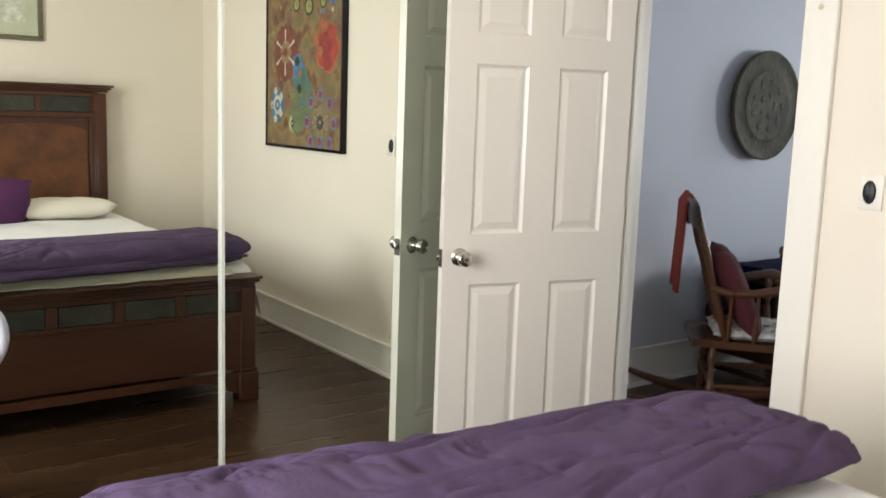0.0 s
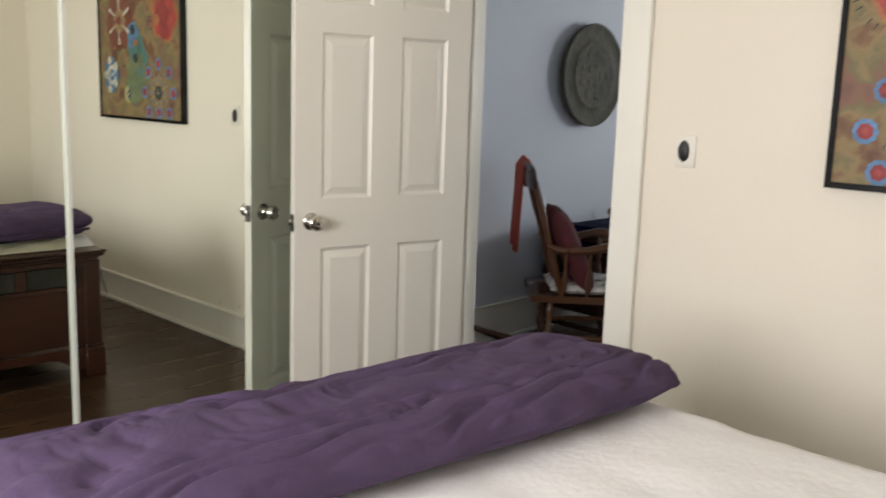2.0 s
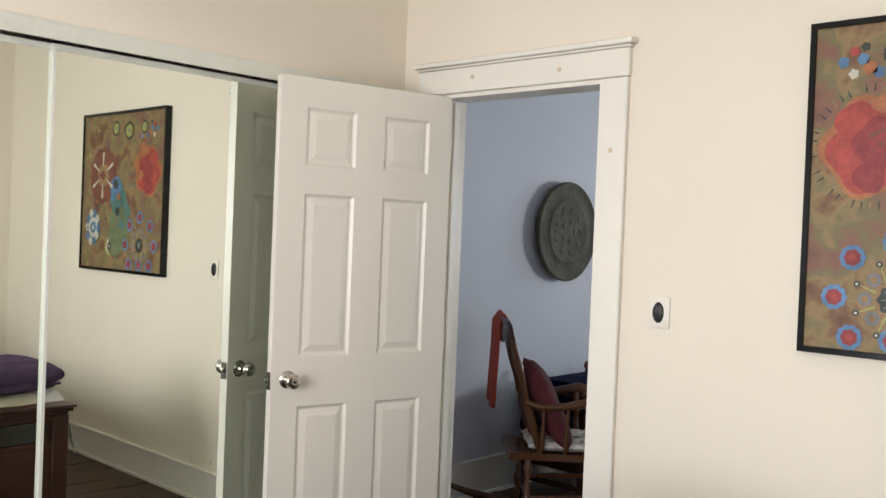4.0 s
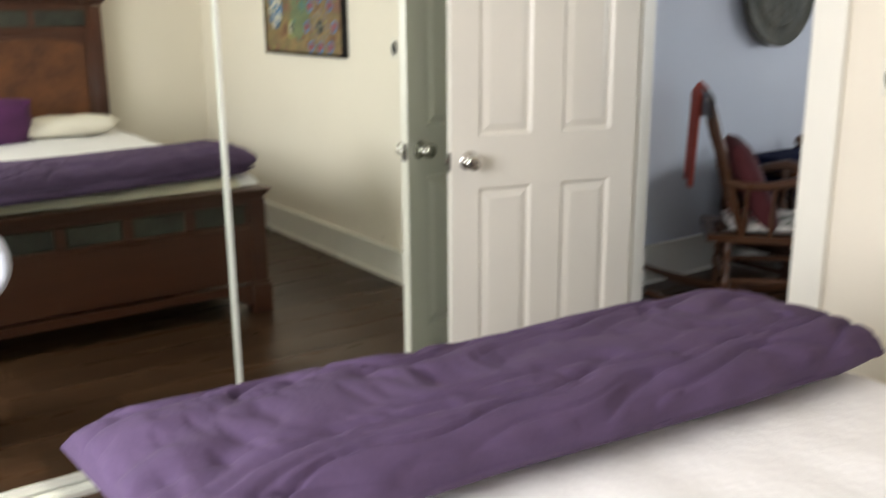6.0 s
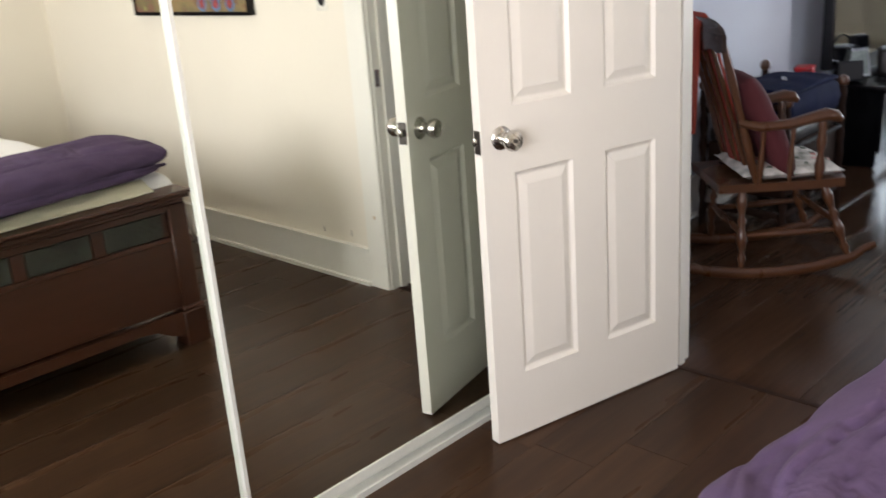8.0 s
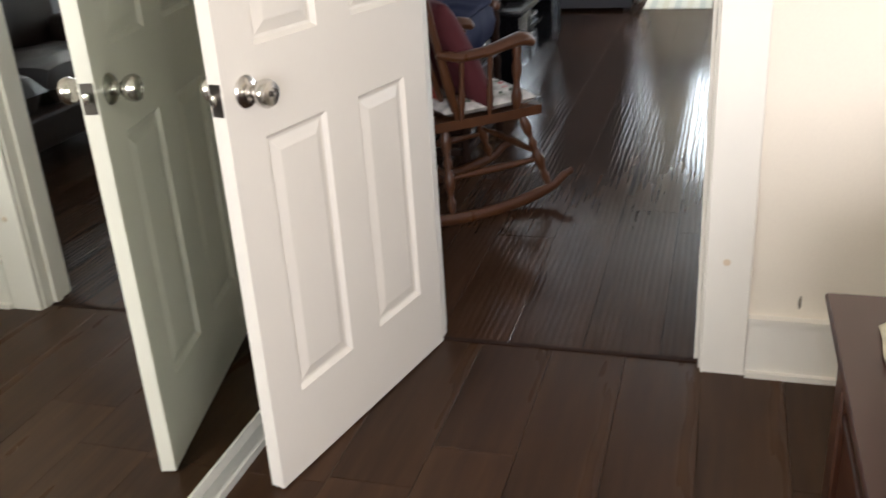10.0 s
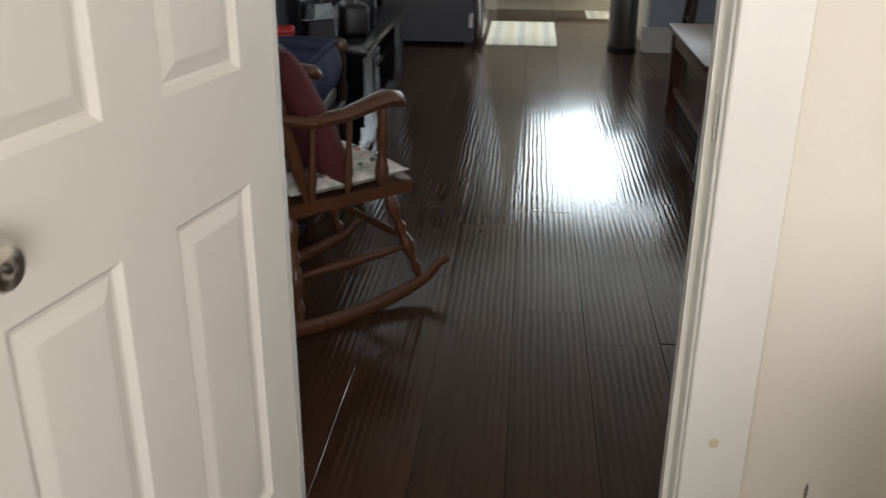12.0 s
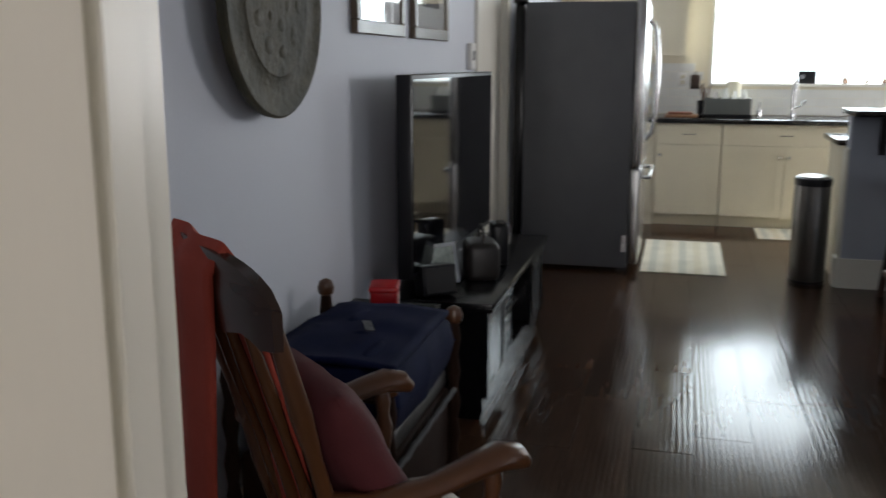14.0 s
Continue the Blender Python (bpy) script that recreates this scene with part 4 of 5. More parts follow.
# ---- television on its console ----
def console():
    X0, X1, Y0, Y1, H = 5.71, 7.14, 3.02, 3.45, 0.48
    c = thing("tv_console", "long black lacquered television console with glass doors", "tv stand", pose(0, 0, 0))
    part("top", block(X0 - 0.02, X1 + 0.02, Y0 - 0.02, Y1, H - 0.035, H, 0.004), M_BLACK, c)
    part("carcass", blocks((X0, X0 + 0.03, Y0 + 0.02, Y1, 0.03, H - 0.036), (X1 - 0.03, X1, Y0 + 0.02, Y1, 0.03, H - 0.036), (X0 + 0.031, X1 - 0.031, Y1 - 0.02, Y1, 0.1, H - 0.036), (X0 + 0.031, X1 - 0.031, Y0 + 0.02, Y1 - 0.021, 0.09, 0.12), (X0 + 0.36, X0 + 0.385, Y0 + 0.02, Y1 - 0.021, 0.121, H - 0.036), (X1 - 0.385, X1 - 0.36, Y0 + 0.02, Y1 - 0.021, 0.121, H - 0.036)), M_BLACK, c, smooth=False)
    part("plinth", block(X0 + 0.01, X1 - 0.01, Y0 + 0.03, Y1 - 0.02, 0.0, 0.088), M_BLACK, c)
    part("shelf", block(X0 + 0.386, X1 - 0.386, Y0 + 0.04, Y1 - 0.021, 0.27, 0.29), M_BLACK, c)
    for xa, xb in ((X0, X0 + 0.372), (X1 - 0.372, X1)):
        d = part("glass_door", blocks((xa, xa + 0.055, Y0, Y0 + 0.019, 0.095, H - 0.038), (xb - 0.055, xb, Y0, Y0 + 0.019, 0.095, H - 0.038), (xa + 0.055, xb - 0.055, Y0, Y0 + 0.019, 0.095, 0.145), (xa + 0.055, xb - 0.055, Y0, Y0 + 0.019, H - 0.085, H - 0.038), bevel=0.002), M_BLACK, c)
        part("pane", block(xa + 0.055, xb - 0.055, Y0 + 0.006, Y0 + 0.011, 0.145, H - 0.085), M_GLASS, d, "grey glass pane")
    return H


CH = console()
for x, z, w, h, lab, col in ((6.32, 0.121, 0.36, 0.07, "silver disc player on the console's low shelf", M_STEEL), (6.33, 0.291, 0.38, 0.06, "black receiver box on the console's shelf", M_BLACKPL), (6.34, 0.192, 0.30, 0.05, "slim grey box stacked on the disc player", M_STEEL)):
    b = thing("media_box", lab, "media player", pose(x, 3.17, z))
    part("body", block(-w / 2, w / 2, -0.10, 0.12, 0, h, 0.004), col, b)
    part("front_panel", block(-w / 2 + 0.01, w / 2 - 0.01, -0.103, -0.1, 0.012, h - 0.012), M_GLASS, b)
tv = thing("television", "large flat black television with a glossy reflecting screen", "television", pose(6.30, 3.285, CH, 0, 0, -1.2))
part("panel", block(-0.66, 0.66, 0.0, 0.06, 0.085, 0.845, 0.006), M_BLACKPL, tv)
part("screen", block(-0.645, 0.645, -0.003, -0.0005, 0.11, 0.828), M_SCREEN, tv, "glossy dark screen")
part("neck", block(-0.08, 0.08, 0.012, 0.04, 0.014, 0.15), M_BLACKPL, tv)
part("base", block(-0.30, 0.30, -0.09, 0.08, 0.0, 0.014, 0.004), M_BLACKPL, tv)
bx = thing("speaker_box", "small black loudspeaker on the console", "speaker", pose(5.755, 3.235, CH, -9, 0, -50))
part("cabinet", block(-0.07, 0.07, -0.045, 0.045, 0.008, 0.125, 0.006), M_BLACKPL, bx)
part("grille", block(-0.06, 0.06, -0.049, -0.0452, 0.02, 0.115), M_LEATHER, bx)
bx = thing("photo_frame", "small silver photo frame standing on the console", "photo frame", pose(5.93, 3.24, CH, -14, 0, -38))
part("frame", blocks((-0.07, 0.07, -0.006, 0.006, 0.008, 0.02), (-0.07, 0.07, -0.006, 0.006, 0.16, 0.175), (-0.07, -0.058, -0.006, 0.006, 0.02, 0.16), (0.058, 0.07, -0.006, 0.006, 0.02, 0.16)), M_STEEL, bx)
part("photo", block(-0.058, 0.058, -0.002, 0.004, 0.02, 0.16), material("pale_photo", (0.45, 0.52, 0.48), 0.3, vary=0.4, scale=20), bx)
bx = thing("camera_case", "black camera case with a pale label on the console", "bag", pose(6.13, 3.14, CH, 0, 0, 20))
part("case_body", block(-0.10, 0.10, -0.07, 0.07, 0, 0.16, 0.03, 3), M_LEATHER, bx)
part("strap", tube(arc((0, 0, 0.155), 0.07, 5, 175, 10, (1, 0, 0), (0, 0, 1)), 0.006, 8), M_LEATHER, bx)
part("tag", block(-0.03, 0.02, -0.075, -0.072, 0.07, 0.12), M_PLASTIC_W, bx)
bx = thing("desk_clock", "black mantel object with a pale face on the console", "clock", pose(6.42, 3.12, CH, 0, 0, 20))
part("case", block(-0.06, 0.06, -0.04, 0.04, 0, 0.19, 0.02, 3), M_BLACKPL, bx)
part("face", lathe(((0.04, 0), (0.038, 0.003)), 20, pose(0, -0.041, 0.12, 90, 0, 0)), M_PLASTIC_W, bx)
tin = thing("red_tin", "small bright red tin on the black side table", "tin", pose(5.235, 3.275, 0.545, 0, 0, 14))
part("tin_body", block(-0.06, 0.06, -0.045, 0.045, 0, 0.10, 0.012, 3), material("red_tin_paint", (0.50, 0.015, 0.02), 0.3), tin)
part("lid", block(-0.064, 0.064, -0.049, 0.049, 0.085, 0.108, 0.01, 3), material("red_lid_paint", (0.50, 0.015, 0.02), 0.3), tin)
part("label", block(-0.002, 0.045, -0.0465, -0.0455, 0.02, 0.07), M_PLASTIC_W, tin)

stand = thing("side_table", "small black side table between the armchair and the console", "side table", pose(5.25, 3.29, 0))
part("tabletop", block(-0.17, 0.17, -0.16, 0.16, 0.52, 0.545, 0.004), M_BLACK, stand)
part("apron", blocks((-0.15, 0.15, -0.14, -0.125, 0.45, 0.519), (-0.15, 0.15, 0.125, 0.14, 0.45, 0.519), (-0.15, -0.135, -0.125, 0.125, 0.45, 0.519), (0.135, 0.15, -0.125, 0.125, 0.45, 0.519)), M_BLACK, stand)
for x in (-0.15, 0.115):
    for y in (-0.14, 0.105):
        part("leg", block(x, x + 0.035, y, y + 0.035, 0, 0.449, 0.003), M_BLACK, stand)

# dark armchair with a bag on its seat, between the rocking chair and the console
def carved_armchair():
    c = thing("carved_armchair", "dark carved wooden armchair with twisted posts against the blue wall", "armchair", pose(4.66, 3.19, 0))
    part("seat_cushion", block(-0.27, 0.33, -0.19, 0.19, 0.405, 0.475, 0.02, 3), M_LEATHER, c, "black leather seat pad")
    # solid dark box standing in for the deep shade beneath the seat
    part("under_seat_shade", block(-0.275, 0.335, -0.195, 0.195, 0.16, 0.403, 0.01), M_ARMWOOD, c)
    twist = (0.016, 0.022, 0.014, 0.022, 0.014, 0.022, 0.014, 0.022, 0.014, 0.022, 0.014, 0.022, 0.016)
    for x in (-0.295, 0.355):
        for y, top in ((-0.205, 0.60), (0.205, 0.66)):
            post = part("post", turned((x, y, 0.0), (x, y, top), twist), M_ARMWOOD, c, "dark twisted post")
            part("finial", lathe(((0.010, 0), (0.024, 0.012), (0.027, 0.03), (0.020, 0.05), (0.006, 0.058)), 14, pose(x, y, top - 0.006)), M_HONEY, post, "pale worn wooden knob")
        part("arm", tube([(x, -0.19, 0.592), (x, -0.05, 0.60), (x, 0.08, 0.60), (x, 0.19, 0.60)], 0.015, 10, 1.3), M_ARMWOOD, c)
        part("side_rail", block(x - 0.012, x + 0.012, -0.185, 0.185, 0.07, 0.10, 0.004), M_ARMWOOD, c)
    part("front_rail", block(-0.275, 0.335, -0.217, -0.197, 0.07, 0.10, 0.004), M_ARMWOOD, c)
    part("back_rail", block(-0.275, 0.335, 0.198, 0.218, 0.54, 0.60, 0.004), M_ARMWOOD, c)
    part("throw_edge", tube([(-0.26 + 0.58 * i / 20, -0.216 + 0.008 * noise.noise((i * 0.6, 2, 2)), 0.40 + 0.01 * noise.noise((i * 0.5, 7, 2))) for i in range(21)], 0.008, 8), material("grey_fringe", (0.07, 0.07, 0.075), 0.9, fine=200, bump=0.5), c, "grey fringed edge")


carved_armchair()
bag = thing("duffel_bag", "slumped navy blue nylon bag lying on the dark armchair", "bag", pose(4.66, 3.17, 0.475))
part("bag_body", pillow_mesh(0.60, 0.42, 0.19, 30, 0.16, 0.022), M_NAVY, bag, m=pose(0, 0, 0.092), soft=True)
part("flap", sheet(18, 12, lambda u, v: (-0.27 + 0.54 * u, -0.19 + 0.34 * v, 0.186 + 0.010 * math.sin(math.pi * v) + 0.010 * noise.noise((u * 4, v * 4, 8))), 0.014), M_NAVY, bag, soft=True)
part("badge", block(-0.04, 0.05, -0.025, 0.0, 0.0, 0.004), M_STEEL, bag, "small pale badge", m=pose(-0.02, -0.03, 0.206, 6, 0, 25))


# ---- rocking chair ----
def rocking_chair():
    c = thing("rocking_chair", "turned honey-brown wooden rocking chair with spindle back", "rocking chair", pose(3.985, 2.930, 0, 0, 0, -46))
    def seat(u, v):
        x, y = -0.23 + (0.50 + 0.04 * math.sin(math.pi * v)) * u, (-0.235 + 0.47 * v) * (0.88 + 0.12 * u)
        z = 0.405 - 0.018 * math.sin(math.pi * v) * math.sin(math.pi * u) + 0.02 * max(0, u - 0.75)
        return (x, y, z)
    part("seat", sheet(14, 14, seat, 0.036), M_HONEY, c)
    vase = (0.012, 0.017, 0.022, 0.021, 0.015, 0.011, 0.019, 0.012, 0.017, 0.023, 0.021, 0.014, 0.010, 0.018, 0.013, 0.010)
    legs = {}
    for s in (1, -1):
        legs["f", s] = (Vector((0.20, 0.20 * s, 0.375)), Vector((0.300, 0.232 * s, 0.075)))
        legs["b", s] = (Vector((-0.13, 0.185 * s, 0.375)), Vector((-0.135, 0.225 * s, 0.045)))
        for k in "fb":
            part("leg", turned(*legs[k, s], vase), M_HONEY, c)
        pts = []
        for i in range(23):
            x = -0.50 + 0.91 * i / 22
            pts.append((x, (0.23 + 0.006 * i / 22) * s, 0.022 + 0.40 * (x + 0.02) ** 2 + (0.02 if i > 20 else 0)))
        part("rocker", tube(pts, [0.014 + 0.010 * min(1, min(i, 22 - i) / 4) for i in range(23)], 10, 0.75), M_HONEY, c)
        part("side_stretcher", turned(legs["f", s][0].lerp(legs["f", s][1], 0.62), legs["b", s][0].lerp(legs["b", s][1], 0.58), (0.008, 0.011, 0.014, 0.016, 0.014, 0.011, 0.008)), M_HONEY, c)
        # arm with a scrolled hand, on a turned post and two spindles
        arm = [(-0.160, 0.214 * s, 0.660), (-0.12, 0.226 * s, 0.650), (-0.08, 0.232 * s, 0.640), (0.04, 0.234 * s, 0.645), (0.13, 0.234 * s, 0.664), (0.180, 0.232 * s, 0.672), (0.218, 0.230 * s, 0.664), (0.238, 0.229 * s, 0.648)]
        part("arm", tube(arm, [0.014, 0.018, 0.019, 0.020, 0.023, 0.026, 0.024, 0.014], 12, 1.35), M_HONEY, c)
        part("arm_post", turned((0.170, 0.215 * s, 0.40), (0.170, 0.230 * s, 0.655), (0.012, 0.019, 0.022, 0.016, 0.012, 0.018, 0.020, 0.014, 0.018, 0.012)), M_HONEY, c)
        for x in (0.05, -0.07):
            part("arm_spindle", turned((x, 0.215 * s, 0.40), (x + 0.005, 0.230 * s, 0.635), (0.008, 0.011, 0.014, 0.011, 0.008, 0.010, 0.008)), M_HONEY, c)
    for f, k in ((0.52, "f"), (0.55, "b")):
        part("cross_stretcher", turned(legs[k, 1][0].lerp(legs[k, 1][1], f), legs[k, -1][0].lerp(legs[k, -1][1], f), (0.008, 0.012, 0.016, 0.012, 0.016, 0.012, 0.008)), M_HONEY, c)
    n = 5
    for i in range(n):
        v = i / (n - 1) * 2 - 1
        w = abs(v) == 1
        r = (0.012, 0.018, 0.020, 0.015, 0.014, 0.019, 0.016, 0.012) if w else (0.008, 0.012, 0.014, 0.010, 0.009, 0.012, 0.010, 0.008)
        part("back_post" if w else "back_spindle", turned((-0.075, 0.195 * v, 0.40), (-0.238 - 0.02 * (1 - v * v), 0.236 * v, 0.985), r), M_HONEY, c)
    bm = bmesh.new()
    rows = []
    for i in range(19):
        v = i / 18 * 2 - 1
        x = -0.245 - 0.028 * (1 - v * v)
        top = 1.068 - 0.050 * abs(v) ** 4
        low = 0.955 + 0.010 * math.cos(v * 9.0) - 0.012 * abs(v)
        e = 0.55 + 0.45 * min(1, (1 - abs(v)) / 0.12)
        rows.append([bm.verts.new((x + dx * e - 0.022 * (z - 1.0), 0.280 * v, 1.0 + (z - 1.0) * (0.55 + 0.45 * e))) for dx, z in ((0.013, low), (0.016, 1.005), (0.011, top), (-0.011, top), (-0.016, 1.005), (-0.013, low))])
    for a, b in zip(rows, rows[1:]):
        for k in range(6):
            bm.faces.new((a[k], a[(k + 1) % 6], b[(k + 1) % 6], b[k]))
    bm.faces.new(rows[0])
    bm.faces.new(rows[-1][::-1])
    bmesh.ops.bevel(bm, geom=[e for e in bm.edges if len(e.link_faces) == 2 and e.calc_face_angle() > 0.8], offset=0.006, segments=2, affect="EDGES")
    part("crest_rail", bm, material("dark_chair_crest_wood", (0.034, 0.013, 0.007), 0.25, vary=0.2, fine=30, stretch=(1, 0.2, 1)), c, "darker carved crest rail")
    base = c.matrix_basis
    sc = thing("seat_cushion", "white seat cushion printed with faded roses on the rocking chair", "cushion", base @ pose(0.075, 0, 0.432))
    part("pad", pillow_mesh(0.42, 0.42, 0.055, 16, 0.3, 0.008), material("floral_cotton", (0.72, 0.68, 0.62), 0.85, vary=0.1, scale=16, fine=120, second=(0.16, 0.17, 0.13), spot=0.60), sc)
    roses = {q: material("printed_" + q, col, 0.85, vary=0.25, scale=40, fine=160, bump=0.3) for q, col in (("rose", (0.52, 0.20, 0.19)), ("pale_rose", (0.66, 0.42, 0.38)), ("leaf", (0.13, 0.16, 0.12)))}
    random.seed(8)
    for k in range(34):
        q = ("rose", "leaf", "pale_rose", "leaf")[k % 4]
        u, v, r = random.uniform(-0.17, 0.17), random.uniform(-0.17, 0.17), random.uniform(0.010, 0.022)
        edge = (1 - (u / 0.21) ** 4) * (1 - (v / 0.21) ** 4)
        part("printed_flower", lathe(((r, -0.004), (r * 0.9, 0.0005), (r * 0.2, 0.0012)), 9, pose(u, v, 0.0275 * edge ** 0.3 + 0.003, 0, 0, k * 40) @ Matrix.Diagonal((1, 0.55 if q == "leaf" else 0.85, 1, 1))), roses[q], sc)
    for k in range(5):
        part("tie_button", lathe(((0.007, 0), (0.004, 0.004)), 8, pose(-0.12 + 0.06 * k, 0.05 * (-1) ** k, 0.026)), M_RED, sc)
    cu = thing("back_cushion", "faded red cushion leaning against the rocking chair's back", "cushion", base @ pose(-0.030, -0.02, 0.628, 0, 64, 0))
    part("cushion_cover", pillow_mesh(0.46, 0.41, 0.12, 22, 0.4, 0.012), M_RED, cu, soft=True)
    s = thing("scarf", "long orange-red knitted scarf draped over the chair's crest", "scarf", base)
    def drape(u, v):
        y = -0.095 + 0.285 * v
        path = ((-0.088, 0.45), (-0.145, 0.70), (-0.208, 0.92), (-0.238, 1.035), (-0.272, 1.083), (-0.304, 1.035), (-0.305, 0.91), (-0.310, 0.78), (-0.316, 0.60))
        k = u * (len(path) - 1)
        i = min(int(k), len(path) - 2)
        f = k - i
        x, z = (path[i][q] * (1 - f) + path[i + 1][q] * f for q in (0, 1))
        return (x + 0.008 * math.sin(v * 9 + u * 2), y + 0.014 * noise.noise((u * 3, v, 3)) + 0.02 * max(0, u - 0.6) * (v - 0.5), z)
    part("cloth", sheet(40, 10, drape), M_SCARF, s).modifiers.new("thickness", "SOLIDIFY").thickness = 0.010


rocking_chair()


# ---- coffee table and remote ----
def coffee_table():
    X0, X1, Y0, Y1, H = 5.53, 6.74, 0.74, 1.455, 0.475
    t = thing("coffee_table", "reddish-brown wooden coffee table with square legs", "coffee table", pose(0, 0, 0))
    part("tabletop", block(X0, X1, Y0, Y1, H - 0.028, H, 0.004), M_TABLE, t)
    part("apron", blocks((X0 + 0.06, X1 - 0.06, Y0 + 0.03, Y0 + 0.05, H - 0.11, H - 0.029), (X0 + 0.06, X1 - 0.06, Y1 - 0.05, Y1 - 0.03, H - 0.11, H - 0.029), (X0 + 0.03, X0 + 0.05, Y0 + 0.06, Y1 - 0.06, H - 0.11, H - 0.029), (X1 - 0.05, X1 - 0.03, Y0 + 0.06, Y1 - 0.06, H - 0.11, H - 0.029)), M_TABLE, t)
    for x in (X0 + 0.02, X1 - 0.085):
        for y in (Y0 + 0.02, Y1 - 0.085):
            part("leg", block(x, x + 0.065, y, y + 0.065, 0, H - 0.029, 0.004), M_TABLE, t)
    for y in (Y1 - 0.066, Y0 + 0.044):
        part("lower_rail", block(X0 + 0.086, X1 - 0.086, y, y + 0.022, 0.10, 0.13), M_TABLE, t)
    r = thing("remote_control", "dark remote control lying on the coffee table", "remote control", pose(6.22, 1.16, H, 0, 0, -72))
    part("shell", block(-0.105, 0.105, -0.024, 0.024, 0, 0.022, 0.007, 3), material("brown_black_plastic", (0.04, 0.025, 0.02), 0.4), r)
    for i in range(4):
        for j in (-1, 0, 1):
            part("button", block(-0.06 + 0.03 * i, -0.05 + 0.03 * i, -0.004 + 0.013 * j, 0.004 + 0.013 * j, 0.0221, 0.0245), M_PLASTIC_W, r)


coffee_table()


# ---- sofa seen in the mirror through the doorway ----
def sofa():
    s = thing("sofa", "worn dark brown leather sofa facing the television", "sofa", pose(4.15, 0.62, 0))
    leather = material("dark_brown_leather", (0.035, 0.022, 0.018), 0.4, vary=0.3, scale=6, fine=120, bump=0.5)
    part("frame", block(-0.95, 0.95, -0.45, 0.40, 0.14, 0.30, 0.02, 3), leather, s)
    part("backrest", block(-0.93, 0.93, -0.45, -0.20, 0.31, 0.84, 0.07, 4), leather, s)
    for x in (-0.95, 0.77):
        part("armrest", block(x, x + 0.18, -0.19, 0.40, 0.31, 0.62, 0.05, 4), leather, s)
    for x in (-0.38, 0.38):
        part("seat_cushion", pillow_mesh(0.74, 0.60, 0.22, 16, 0.2, 0.02), leather, s, m=pose(x, 0.11, 0.40))
    for x in (-0.85, 0.85):
        for y in (-0.38, 0.33):
            part("foot", block(x - 0.03, x + 0.03, y - 0.03, y + 0.03, 0, 0.139), M_STOOL, s)


sofa()


# ---- kitchen ----
def fridge():
    X0, X1, Y0, Y1, H = 8.50, 9.36, 2.60, 3.36, 1.77
    f = thing("fridge", "large stainless refrigerator with dark grey sides", "fridge", pose(0, 0, 0))
    part("body", block(X0, X1, Y0 + 0.06, Y1, 0.03, H - 0.02, 0.006), M_FRIDGE, f)
    for xa, xb, za, zb in ((X0, (X0 + X1) / 2 - 0.002, 0.70, H), ((X0 + X1) / 2 + 0.002, X1, 0.70, H), (X0, X1, 0.06, 0.692)):
        part("door" if za > 0.5 else "freezer_drawer", block(xa, xb, Y0 - 0.01, Y0 + 0.055, za, zb, 0.012, 3), M_STEEL, f)
    for x in ((X0 + X1) / 2 - 0.06, (X0 + X1) / 2 + 0.06):
        part("door_handle", tube([(x, Y0 - 0.012, 0.85), (x, Y0 - 0.055, 0.90), (x, Y0 - 0.075, 1.05), (x, Y0 - 0.08, 1.25), (x, Y0 - 0.075, 1.45), (x, Y0 - 0.055, 1.60), (x, Y0 - 0.012, 1.65)], 0.014, 12), M_STEEL, f, "long bowed steel handle")
    part("drawer_handle", tube([(X0 + 0.08, Y0 - 0.012, 0.63), (X0 + 0.09, Y0 - 0.06, 0.63), (X1 - 0.09, Y0 - 0.06, 0.63), (X1 - 0.08, Y0 - 0.012, 0.63)], 0.014, 12), M_STEEL, f)
    for x in (X0 + 0.02, X1 - 0.07):
        for y in (Y0 + 0.07, Y1 - 0.08):
            part("foot", block(x, x + 0.05, y, y + 0.06, 0, 0.029), M_BLACKPL, f)
    part("side_label", block(X0 - 0.002, X0 - 0.0004, 2.665, 2.70, 0.14, 0.25), M_STEEL, f, "small pale label on the side")


fridge()
po = thing("dark_post", "tall slim dark wooden stand with a carved top", "coat stand", pose(8.30, 3.36, 0))
part("shaft", block(-0.03, 0.03, -0.03, 0.03, 0.03, 1.72, 0.008), M_BLACK, po)
part("carved_top", lathe(((0.03, 1.72), (0.05, 1.74), (0.035, 1.77), (0.055, 1.81), (0.03, 1.86), (0.008, 1.89)), 16), M_BLACK, po)
part("stand_base", block(-0.13, 0.13, -0.10, 0.10, 0.0, 0.032, 0.01), M_BLACK, po)

KX, KW = 10.42, LIV_END


